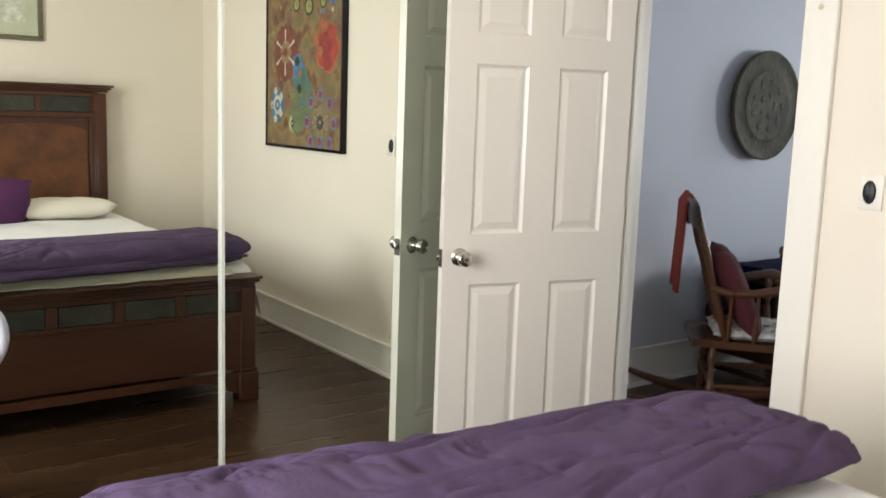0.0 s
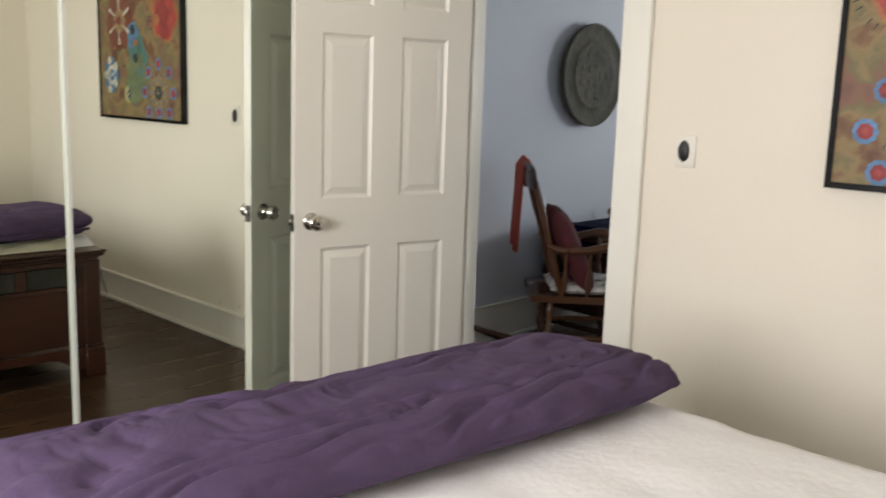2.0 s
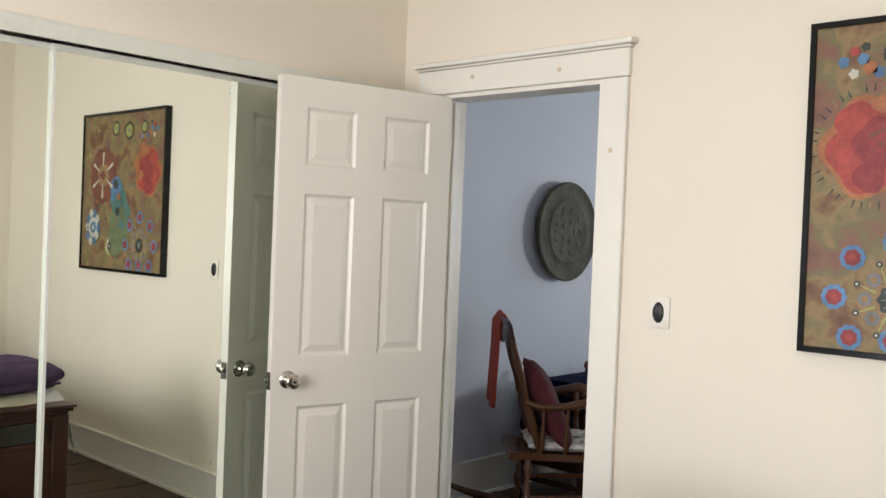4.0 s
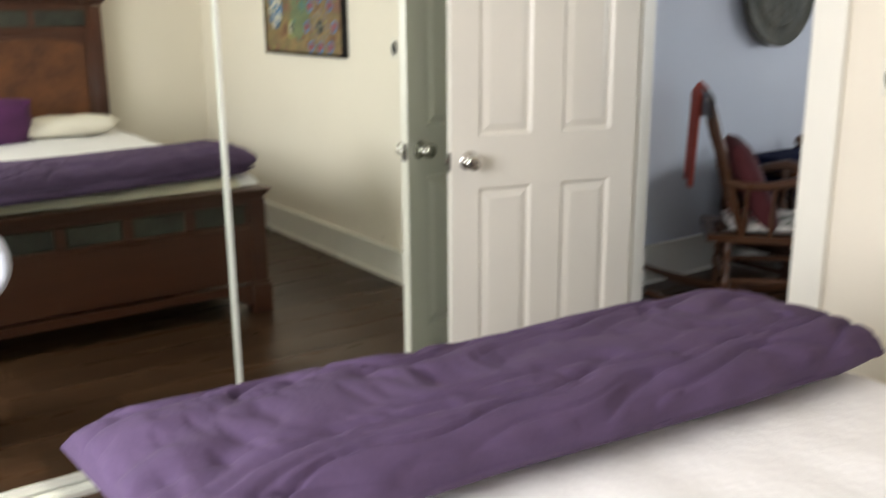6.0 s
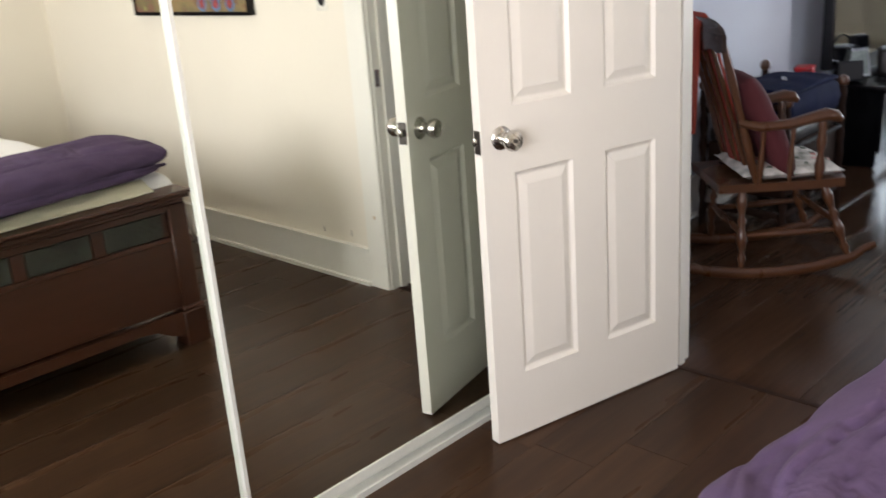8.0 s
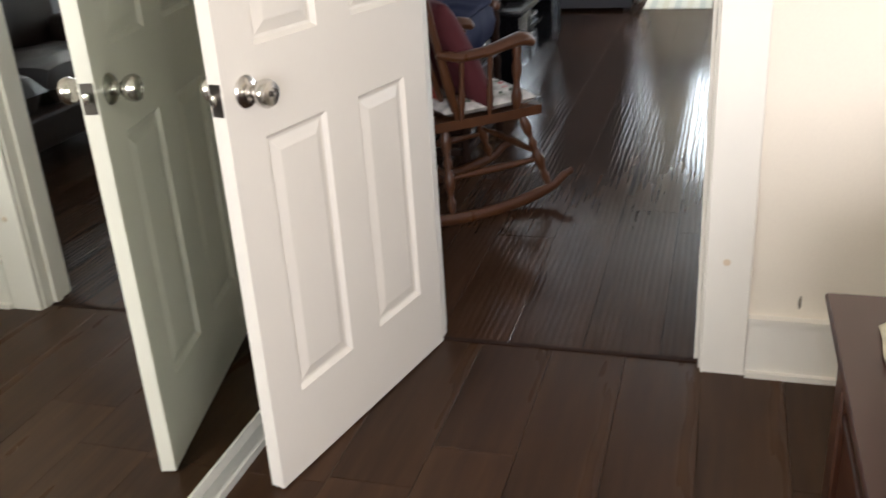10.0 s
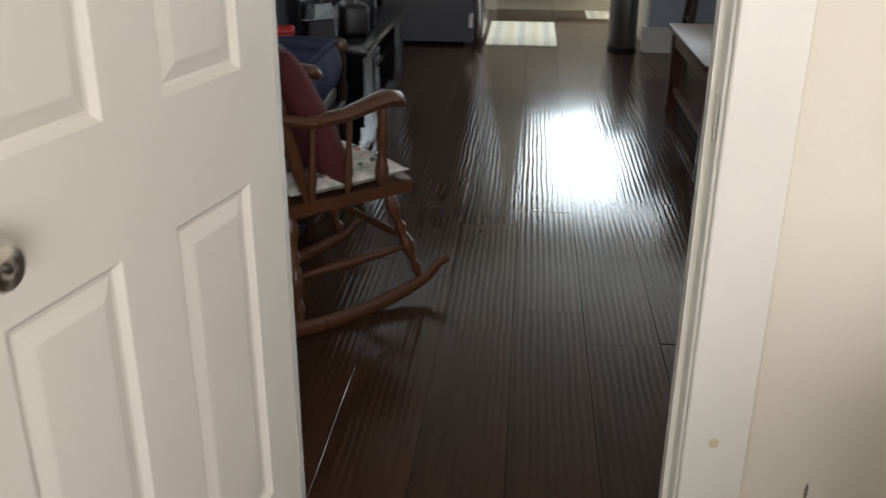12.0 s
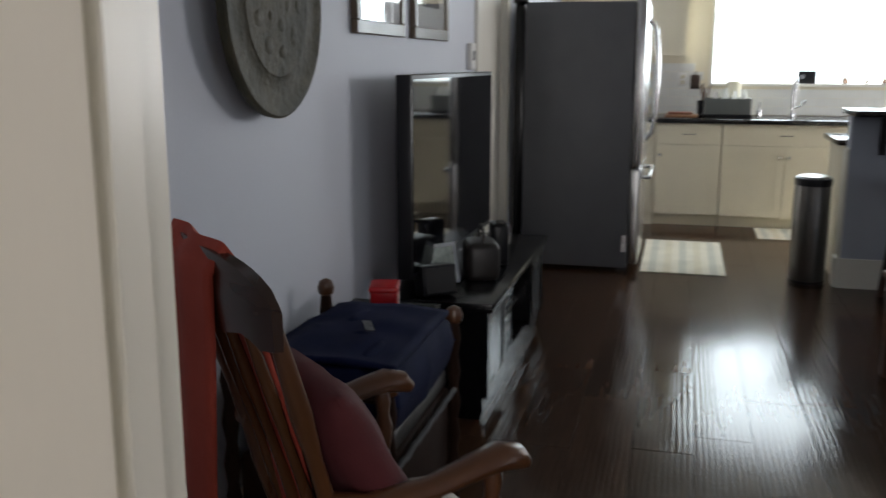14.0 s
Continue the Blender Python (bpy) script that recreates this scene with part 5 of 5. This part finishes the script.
def base_cabinet(y0, y1, doors, drawers):
    c = thing("base_cabinet", "cream painted shaker base cabinet under the dark counter", "kitchen cabinet", pose(KX, y0, 0), "kitchen base cabinets")
    w = y1 - y0
    part("body", block(0.02, KW - KX - 0.005, 0.001, w - 0.001, 0.10, 0.875), M_CAB, c, smooth=False)
    part("toe_kick", block(0.07, KW - KX - 0.01, 0.001, w - 0.001, 0.0, 0.099), M_CAB, c, smooth=False)
    def front(name, a, b, za, zb, knob):
        d = part(name, blocks((0.004, 0.0195, a + 0.003, b - 0.003, za, zb)), M_CAB, c, smooth=False)
        if zb - za > 0.3:
            part("rail", blocks((-0.002, 0.0039, a + 0.003, a + 0.06, za, zb), (-0.002, 0.0039, b - 0.06, b - 0.003, za, zb), (-0.002, 0.0039, a + 0.06, b - 0.06, za, za + 0.06), (-0.002, 0.0039, a + 0.06, b - 0.06, zb - 0.06, zb)), M_CAB, d, smooth=False)
            part("knob", lathe(((0.005, 0), (0.005, 0.012), (0.013, 0.016), (0.012, 0.024), (0.004, 0.026)), 14, pose(-0.002, knob, zb - 0.09, 0, -90, 0)), M_NICKEL, d)
        else:
            m = (a + b) / 2
            part("pull", tube([(0.004, m - 0.05, (za + zb) / 2), (-0.022, m - 0.045, (za + zb) / 2), (-0.022, m + 0.045, (za + zb) / 2), (0.004, m + 0.05, (za + zb) / 2)], 0.005, 8), M_NICKEL, d)
    top = 0.70 if drawers else 0.868
    for i in range(doors):
        a, b = w * i / doors, w * (i + 1) / doors
        front("cabinet_door", a, b, 0.108, top - 0.004, (b - 0.035) if (i == 0) else (a + 0.035))
    if drawers:
        front("drawer", 0, w, top, 0.868, 0)


base_cabinet(2.02, 2.55, 1, 1)
base_cabinet(1.02, 2.016, 2, 1)
base_cabinet(0.02, 1.016, 2, 1)
base_cabinet(-1.0, 0.016, 2, 1)
structure("kitchen_filler", block(KX + 0.02, KW, 2.552, LIV_Y, 0.0, 0.875), M_CAB, "cream painted filler panel beside the fridge", "panel")
wt = tagged(part("worktop", block(KX - 0.025, KW - 0.003, -1.0, LIV_Y - 0.01, 0.876, 0.912, 0.004), M_COUNTER), "polished black stone kitchen worktop", "worktop")
for y0, y1, z0 in ((2.34, 3.20, 1.43), (-0.75, 0.21, 1.49)):
    u = thing("wall_cabinet", "cream painted wall cabinet beside the kitchen window", "kitchen cabinet", pose(KW - 0.33, y0, z0), "kitchen wall cabinets")
    part("body", block(0.02, 0.325, 0, y1 - y0, 0, 0.75), M_CAB, u, smooth=False)
    for i in range(2):
        w = (y1 - y0) / 2
        d = part("cabinet_door", block(0.002, 0.0195, i * w + 0.003, (i + 1) * w - 0.003, 0.003, 0.747), M_CAB, u, smooth=False)
        part("rail", blocks((-0.004, 0.0019, i * w + 0.003, i * w + 0.06, 0.003, 0.747), (-0.004, 0.0019, (i + 1) * w - 0.06, (i + 1) * w - 0.003, 0.003, 0.747), (-0.004, 0.0019, i * w + 0.06, (i + 1) * w - 0.06, 0.003, 0.06), (-0.004, 0.0019, i * w + 0.06, (i + 1) * w - 0.06, 0.69, 0.747)), M_CAB, d, smooth=False)
        part("knob", lathe(((0.005, 0), (0.012, 0.016), (0.004, 0.026)), 12, pose(-0.004, w + (0.035 if i else -0.035), 0.05, 0, -90, 0)), M_NICKEL, d)

mw = thing("microwave", "grey steel microwave set into the white wall cabinets", "microwave", pose(KW - 0.42, -0.62, 1.56))
part("body", block(0.02, 0.083, 0, 0.62, 0.0, 0.42, 0.006), M_STEEL, mw)
part("door_glass", block(0.008, 0.0195, 0.05, 0.55, 0.07, 0.36, 0.004), M_SCREEN, mw, "dark microwave window")
part("handle", tube([(0.02, 0.585, 0.06), (-0.012, 0.585, 0.08), (-0.012, 0.585, 0.34), (0.02, 0.585, 0.36)], 0.008, 10), M_STEEL, mw)

rack = thing("dish_rack", "dark metal dish rack with dishes beside the sink", "dish rack", pose(10.78, 1.98, 0.912))
part("tray", block(-0.16, 0.16, -0.20, 0.20, 0.0, 0.03, 0.006), M_BLACKPL, rack)
part("basket", blocks((-0.15, -0.144, -0.19, 0.19, 0.031, 0.16), (0.144, 0.15, -0.19, 0.19, 0.031, 0.16), (-0.144, 0.144, -0.19, -0.184, 0.031, 0.16), (-0.144, 0.144, 0.184, 0.19, 0.031, 0.16)), plain("grey_rack_metal", (0.16, 0.17, 0.16), 0.5, 0.4), rack)
for i, (y, h) in enumerate(((-0.12, 0.21), (-0.05, 0.20), (0.03, 0.22), (0.11, 0.19))):
    pl = thing("plate", "pale dish standing in the dish rack", "plate", pose(10.78, 1.98 + y, 0.946), "drying dishes")
    part("dish", lathe(((0.02, 0), (0.06, 0.004), (h / 2, 0.014), (h / 2 - 0.004, 0.017), (0.05, 0.008), (0.01, 0.007)), 24, pose(0, 0, h / 2 - 0.004, 90, 0, 12)), M_PLASTIC_W, pl)
bo = thing("cutting_board", "stack of wooden boards on the black worktop", "cutting board", pose(10.72, 2.36, 0.912))
part("board", block(-0.15, 0.15, -0.14, 0.13, 0, 0.02, 0.004), material("light_board_wood", (0.30, 0.15, 0.07), 0.5, stretch=(1, 0.1, 1)), bo)
part("upper_board", block(-0.10, 0.12, -0.10, 0.11, 0.021, 0.040, 0.004), material("reddish_board_wood", (0.20, 0.075, 0.04), 0.5, stretch=(1, 0.1, 1)), bo)
ro = thing("paper_towel", "upright roll of paper towel by the window", "paper towel", pose(11.02, 1.92, 0.912))
part("holder", lathe(((0.07, 0), (0.07, 0.012), (0.008, 0.014), (0.008, 0.33), (0.014, 0.34), (0.005, 0.35)), 20), M_STEEL, ro)
part("roll", lathe(((0.02, 0.016), (0.058, 0.016), (0.058, 0.30), (0.02, 0.30)), 24), material("cream_paper", (0.75, 0.70, 0.55), 0.9), ro)
fa = thing("kitchen_tap", "tall chrome gooseneck tap behind the sink", "tap", pose(11.02, 1.42, 0.912))
part("spout", tube([(0, 0, 0), (0, 0, 0.14), (0, 0, 0.26)] + [tuple(p) for p in arc((-0.07, 0, 0.27), 0.07, 0, 170, 10, (1, 0, 0), (0, 0, 1))] + [(-0.142, 0, 0.22)], 0.013, 12), M_STEEL, fa)
part("tap_base", lathe(((0.03, 0), (0.028, 0.012), (0.018, 0.05), (0.014, 0.06)), 18), M_STEEL, fa)
part("lever", tube([(0, -0.015, 0.07), (0, -0.07, 0.095), (0, -0.10, 0.14)], 0.008, 10), M_STEEL, fa)
so = thing("soap_dispenser", "small chrome soap pump beside the tap", "soap dispenser", pose(11.0, 1.70, 0.912))
part("pump", lathe(((0.022, 0), (0.02, 0.05), (0.008, 0.055), (0.008, 0.11), (0.012, 0.12)), 14), M_STEEL, so)
part("nozzle", tube([(0, 0, 0.11), (-0.05, 0, 0.115)], 0.005, 8), M_STEEL, so)
sp = thing("radio", "small dark box standing on the window sill", "radio", pose(11.23, 1.30, WZ0 + 0.025))
part("case", block(-0.03, 0.03, -0.08, 0.08, 0, 0.11, 0.01), M_BLACKPL, sp)
part("dial", lathe(((0.02, 0), (0.018, 0.003)), 14, pose(-0.0305, 0.04, 0.06, 0, -90, 0)), M_STEEL, sp)
for y, r in ((0.98, 0.035), (0.80, 0.022), (0.66, 0.03), (0.50, 0.035)):
    o = thing("ornament", "small brown shell ornament on the window sill", "ornament", pose(11.24, y, WZ0 + 0.025, 0, 0, y * 90), "window sill ornaments")
    part("shell_form", lathe(((r * 0.6, 0), (r, r * 0.5), (r * 0.7, r * 1.2), (r * 0.2, r * 1.7)), 14), material("shell_brown", (0.30, 0.18, 0.12), 0.5), o)

# white wall tiles round the window
TILE = finish("tile", block(-0.004, 0.0, 0.001, 0.149, 0.001, 0.074, 0.0012, 1), M_TILE, False)
splash = structure("backsplash", blocks((KW - 0.003, KW - 0.0005, -0.50, WY0, 0.913, 1.49), (KW - 0.003, KW - 0.0005, WY0, WY1, 0.913, WZ0 - 0.002), (KW - 0.003, KW - 0.0005, WY1, 2.75, 0.913, 1.43)), M_CAB, "white glazed tile backsplash with pale grout", "backsplash")
for r in range(8):
    for c in range(-1, 23):
        y = -0.52 + 0.15 * c + (0.075 if r % 2 else 0.0)
        z = 0.914 + 0.075 * r
        top = WZ0 if (WY0 - 0.14 < y < WY1 - 0.01) else (1.49 if y < WY0 else 1.43)
        if z + 0.075 <= top + 0.002 and -0.50 <= y < 2.58:
            t = new("tile", TILE)
            t.parent, t.location = splash, (KW - 0.003, y, z)
for y, z in ((2.36, 1.22), (0.16, 1.24)):
    o = thing("wall_socket", "white double socket plate on the tile backsplash", "socket", pose(KW - 0.0075, y, z), "kitchen sockets")
    part("plate", block(-0.006, 0, -0.037, 0.037, -0.057, 0.057, 0.002), M_PLASTIC_W, o)
    part("outlets", blocks((-0.0075, -0.0061, -0.016, 0.016, 0.008, 0.040), (-0.0075, -0.0061, -0.016, 0.016, -0.040, -0.008)), M_CREAM, o)
mitt = thing("oven_mitt", "dark brown oven mitt hanging on the kitchen tiles", "oven mitt", pose(KW - 0.026, 2.25, 1.20))
part("mitt_body", pillow_mesh(0.13, 0.085, 0.030, 12, 0.4, 0.004), material("dark_brown_quilted_cotton", (0.055, 0.035, 0.028), 0.9, fine=160, bump=0.5), mitt, m=pose(0, 0, 0, 0, 90, 0))
part("loop", tube(arc((0, 0, 0.075), 0.014, 0, 350, 12, (0, 1, 0), (0, 0, 1)), 0.003, 6), M_BLACKPL, mitt)
st = thing("wooden_spoons", "wooden utensils standing in a dark crock", "utensils", pose(11.0, 2.16, 0.912))
part("crock", lathe(((0.05, 0), (0.06, 0.03), (0.062, 0.13), (0.056, 0.13), (0.05, 0.01)), 20), M_BLACKPL, st)
for k in range(5):
    part("handle", tube([(0, 0, 0.02), (0.03 * math.cos(k * 1.3), 0.045 * math.sin(k * 1.3), 0.24 + 0.02 * (k % 3))], 0.006, 8), M_HONEY, st)

# peninsula with a raised bar
PX, PY = 8.40, 1.36
pw = structure("wall_peninsula", block(PX, PX + 0.13, LIV_BACK, PY, 0, 1.065), M_PENIN, "blue-grey half wall under the breakfast bar", "wall")
part("end_trim", block(PX + 0.002, PX + 0.128, PY, PY + 0.016, 0, 0.86), M_TRIM, pw)
part("skirting", blocks((PX - 0.016, PX, LIV_BACK, PY + 0.016, 0, 0.19), (PX, PX + 0.13, PY + 0.0165, PY + 0.032, 0, 0.19)), M_TRIM, pw)
tagged(part("breakfast_bar", block(PX - 0.27, PX + 0.20, LIV_BACK + 0.01, PY + 0.03, 1.066, 1.100, 0.004), M_COUNTER), "polished black stone breakfast bar top", "bar top")
lc = thing("peninsula_cabinet", "cream cabinet on the kitchen side of the half wall", "kitchen cabinet", pose(PX + 0.131, -1.0, 0))
part("body", block(0, 0.58, 0, 2.36, 0.0, 0.87), M_CAB, lc, smooth=False)
part("side_panel", block(0.02, 0.56, 2.361, 2.372, 0.1, 0.86), M_CAB, lc)
part("counter", block(0, 0.61, 0, 2.41, 0.871, 0.905, 0.004), M_COUNTER, lc, "black stone counter")
br = thing("bar_bracket", "black iron bracket under the breakfast bar", "bracket", pose(PX, 1.18, 0))
part("upright", block(-0.012, 0, -0.02, 0.02, 0.83, 1.065), M_BLACKPL, br)
part("arm", block(-0.22, -0.0125, -0.02, 0.02, 1.052, 1.065), M_BLACKPL, br)
part("brace", tube([(-0.012, 0, 0.87), (-0.09, 0, 0.96), (-0.20, 0, 1.052)], 0.008, 8), M_BLACKPL, br)


def stool(y, group="bar stools"):
    s = thing("bar_stool", "dark wooden bar stool with a padded black saddle seat", "stool", pose(8.06, y, 0), group)
    def top(u, v):
        return (-0.15 + 0.30 * u, -0.235 + 0.47 * v, 0.735 + 0.012 * (2 * v - 1) ** 2 - 0.012 * (2 * u - 1) ** 4)
    part("seat", sheet(10, 16, top, 0.055), M_LEATHER, s)
    for a in (-1, 1):
        for b in (-1, 1):
            part("leg", tube([(0.095 * a, 0.165 * b, 0.695), (0.155 * a, 0.225 * b, 0.0)], 0.022, 8), M_STOOL, s)
        part("side_rung", tube([(0.131 * a, -0.20, 0.24), (0.131 * a, 0.20, 0.24)], 0.014, 8), M_STOOL, s)
        part("front_rung", tube([(-0.125, 0.194 * a, 0.30), (0.125, 0.194 * a, 0.30)], 0.014, 8), M_STOOL, s)
    part("seat_frame", block(-0.12, 0.12, -0.19, 0.19, 0.66, 0.684), M_STOOL, s)


stool(0.93)
stool(0.40)
can = thing("trash_can", "tall oval dull steel pedal bin with a dark lid", "trash can", pose(8.52, 1.535, 0))
oval = Matrix.Diagonal((1.0, 0.78, 1, 1))
part("bin_body", lathe(((0.135, 0.03), (0.138, 0.05), (0.138, 0.62), (0.136, 0.625)), 32, oval), M_BIN, can)
part("bin_base", lathe(((0.142, 0), (0.142, 0.028), (0.136, 0.03)), 32, oval), M_BLACKPL, can)
part("lid_rim", lathe(((0.142, 0.626), (0.144, 0.66), (0.138, 0.672), (0.12, 0.674)), 32, oval), M_BLACKPL, can)
part("lid", lathe(((0.118, 0.672), (0.116, 0.682), (0.07, 0.688), (0.01, 0.689)), 32, oval), M_BIN, can)
bowl = thing("fruit_bowl", "wide black bowl of bananas on the breakfast bar", "bowl", pose(8.36, 0.60, 1.10))
part("bowl_body", lathe(((0.07, 0), (0.09, 0.006), (0.15, 0.05), (0.185, 0.105), (0.178, 0.105), (0.14, 0.055), (0.08, 0.018), (0.01, 0.016)), 32), M_BLACKPL, bowl)
for i in range(4):
    f = thing("banana", "ripe yellow banana lying in the black bowl", "banana", pose(8.36 + 0.02 * i - 0.03, 0.60 + 0.03 * i - 0.05, 1.205, 0, -24, 40 + 22 * i), "bananas")
    part("peel", tube(arc((0, 0, -0.06), 0.11, 15, 165, 12, (1, 0, 0), (0, 0, 1)), [0.005, 0.010, 0.015, 0.017, 0.018, 0.018, 0.018, 0.018, 0.017, 0.016, 0.013, 0.008, 0.005], 8), material("banana_yellow", (0.55, 0.36, 0.04), 0.5, scale=12), f)


def mat(name, x0, x1, y0, y1, label):
    o = thing(name, label, "rug", pose(x0, y0, 0.0062))
    n = 11
    w = (y1 - y0) / n
    cols = ((0.70, 0.67, 0.56), (0.55, 0.55, 0.47), (0.74, 0.70, 0.58), (0.66, 0.61, 0.47))
    for i in range(n):
        part("stripe", block(0, x1 - x0, i * w, (i + 1) * w, 0, 0.006 + 0.0006 * (i % 2)), material("rug_stripe", cols[i % 4], 0.95, fine=300, bump=0.6), o, smooth=False)


mat("kitchen_rug", 8.53, 9.69, 2.02, 2.57, "striped cream and grey cotton rug on the dark floor")
mat("sink_mat", 9.95, 10.46, 1.25, 1.72, "small cream mat before the kitchen sink")


# ---- floors: boards one by one ----
FLOOR_MESHES = {}


def floorboards(name, label, x0, x1, y0, y1, width, lengths, seed, mat):
    random.seed(seed)
    base = structure(name, block(x0, x1, y0, y1, -0.05, 0.0), M_GROUT, label, "floor")
    y = y0
    while y < y1 - 0.01:
        w = min(width, y1 - y)
        x = x0 - random.uniform(0, 1.0)
        while x < x1:
            ln = random.choice(lengths)
            a, b = max(x, x0), min(x + ln, x1)
            if b - a > 0.05:
                key = (round(b - a, 2), round(w, 3), mat.name)
                if key not in FLOOR_MESHES:
                    L = key[0]
                    FLOOR_MESHES[key] = finish("floorboard", block(0.0005, L - 0.0005, 0.0005, w - 0.0005, -0.01, 0.006, 0.0006, 1), mat, False)
                o = new("floorboard", FLOOR_MESHES[key])
                o.parent = base
                o.location = (a, y, random.uniform(-0.0006, 0.0))
            x += ln
        y += w


floorboards("floor", "dark brown hand-scraped hardwood bedroom floor", LEFT_X, 2.845, HEAD_Y, 3.62, 0.205, (1.0, 1.22, 1.22), 11, M_PLANK_BED)
floorboards("floor_living", "dark brown hand-scraped hardwood living room floor", 2.86, LIV_END, LIV_BACK, LIV_Y, 0.215, (1.22, 1.22, 0.9), 23, M_PLANK)
structure("threshold_strip", block(2.842, 2.864, OPEN_Y0 + 0.002, OPEN_Y1 - 0.018, 0.0, 0.0085, 0.002, 1), M_STRIP, "thin dark wooden threshold strip in the doorway", "threshold")
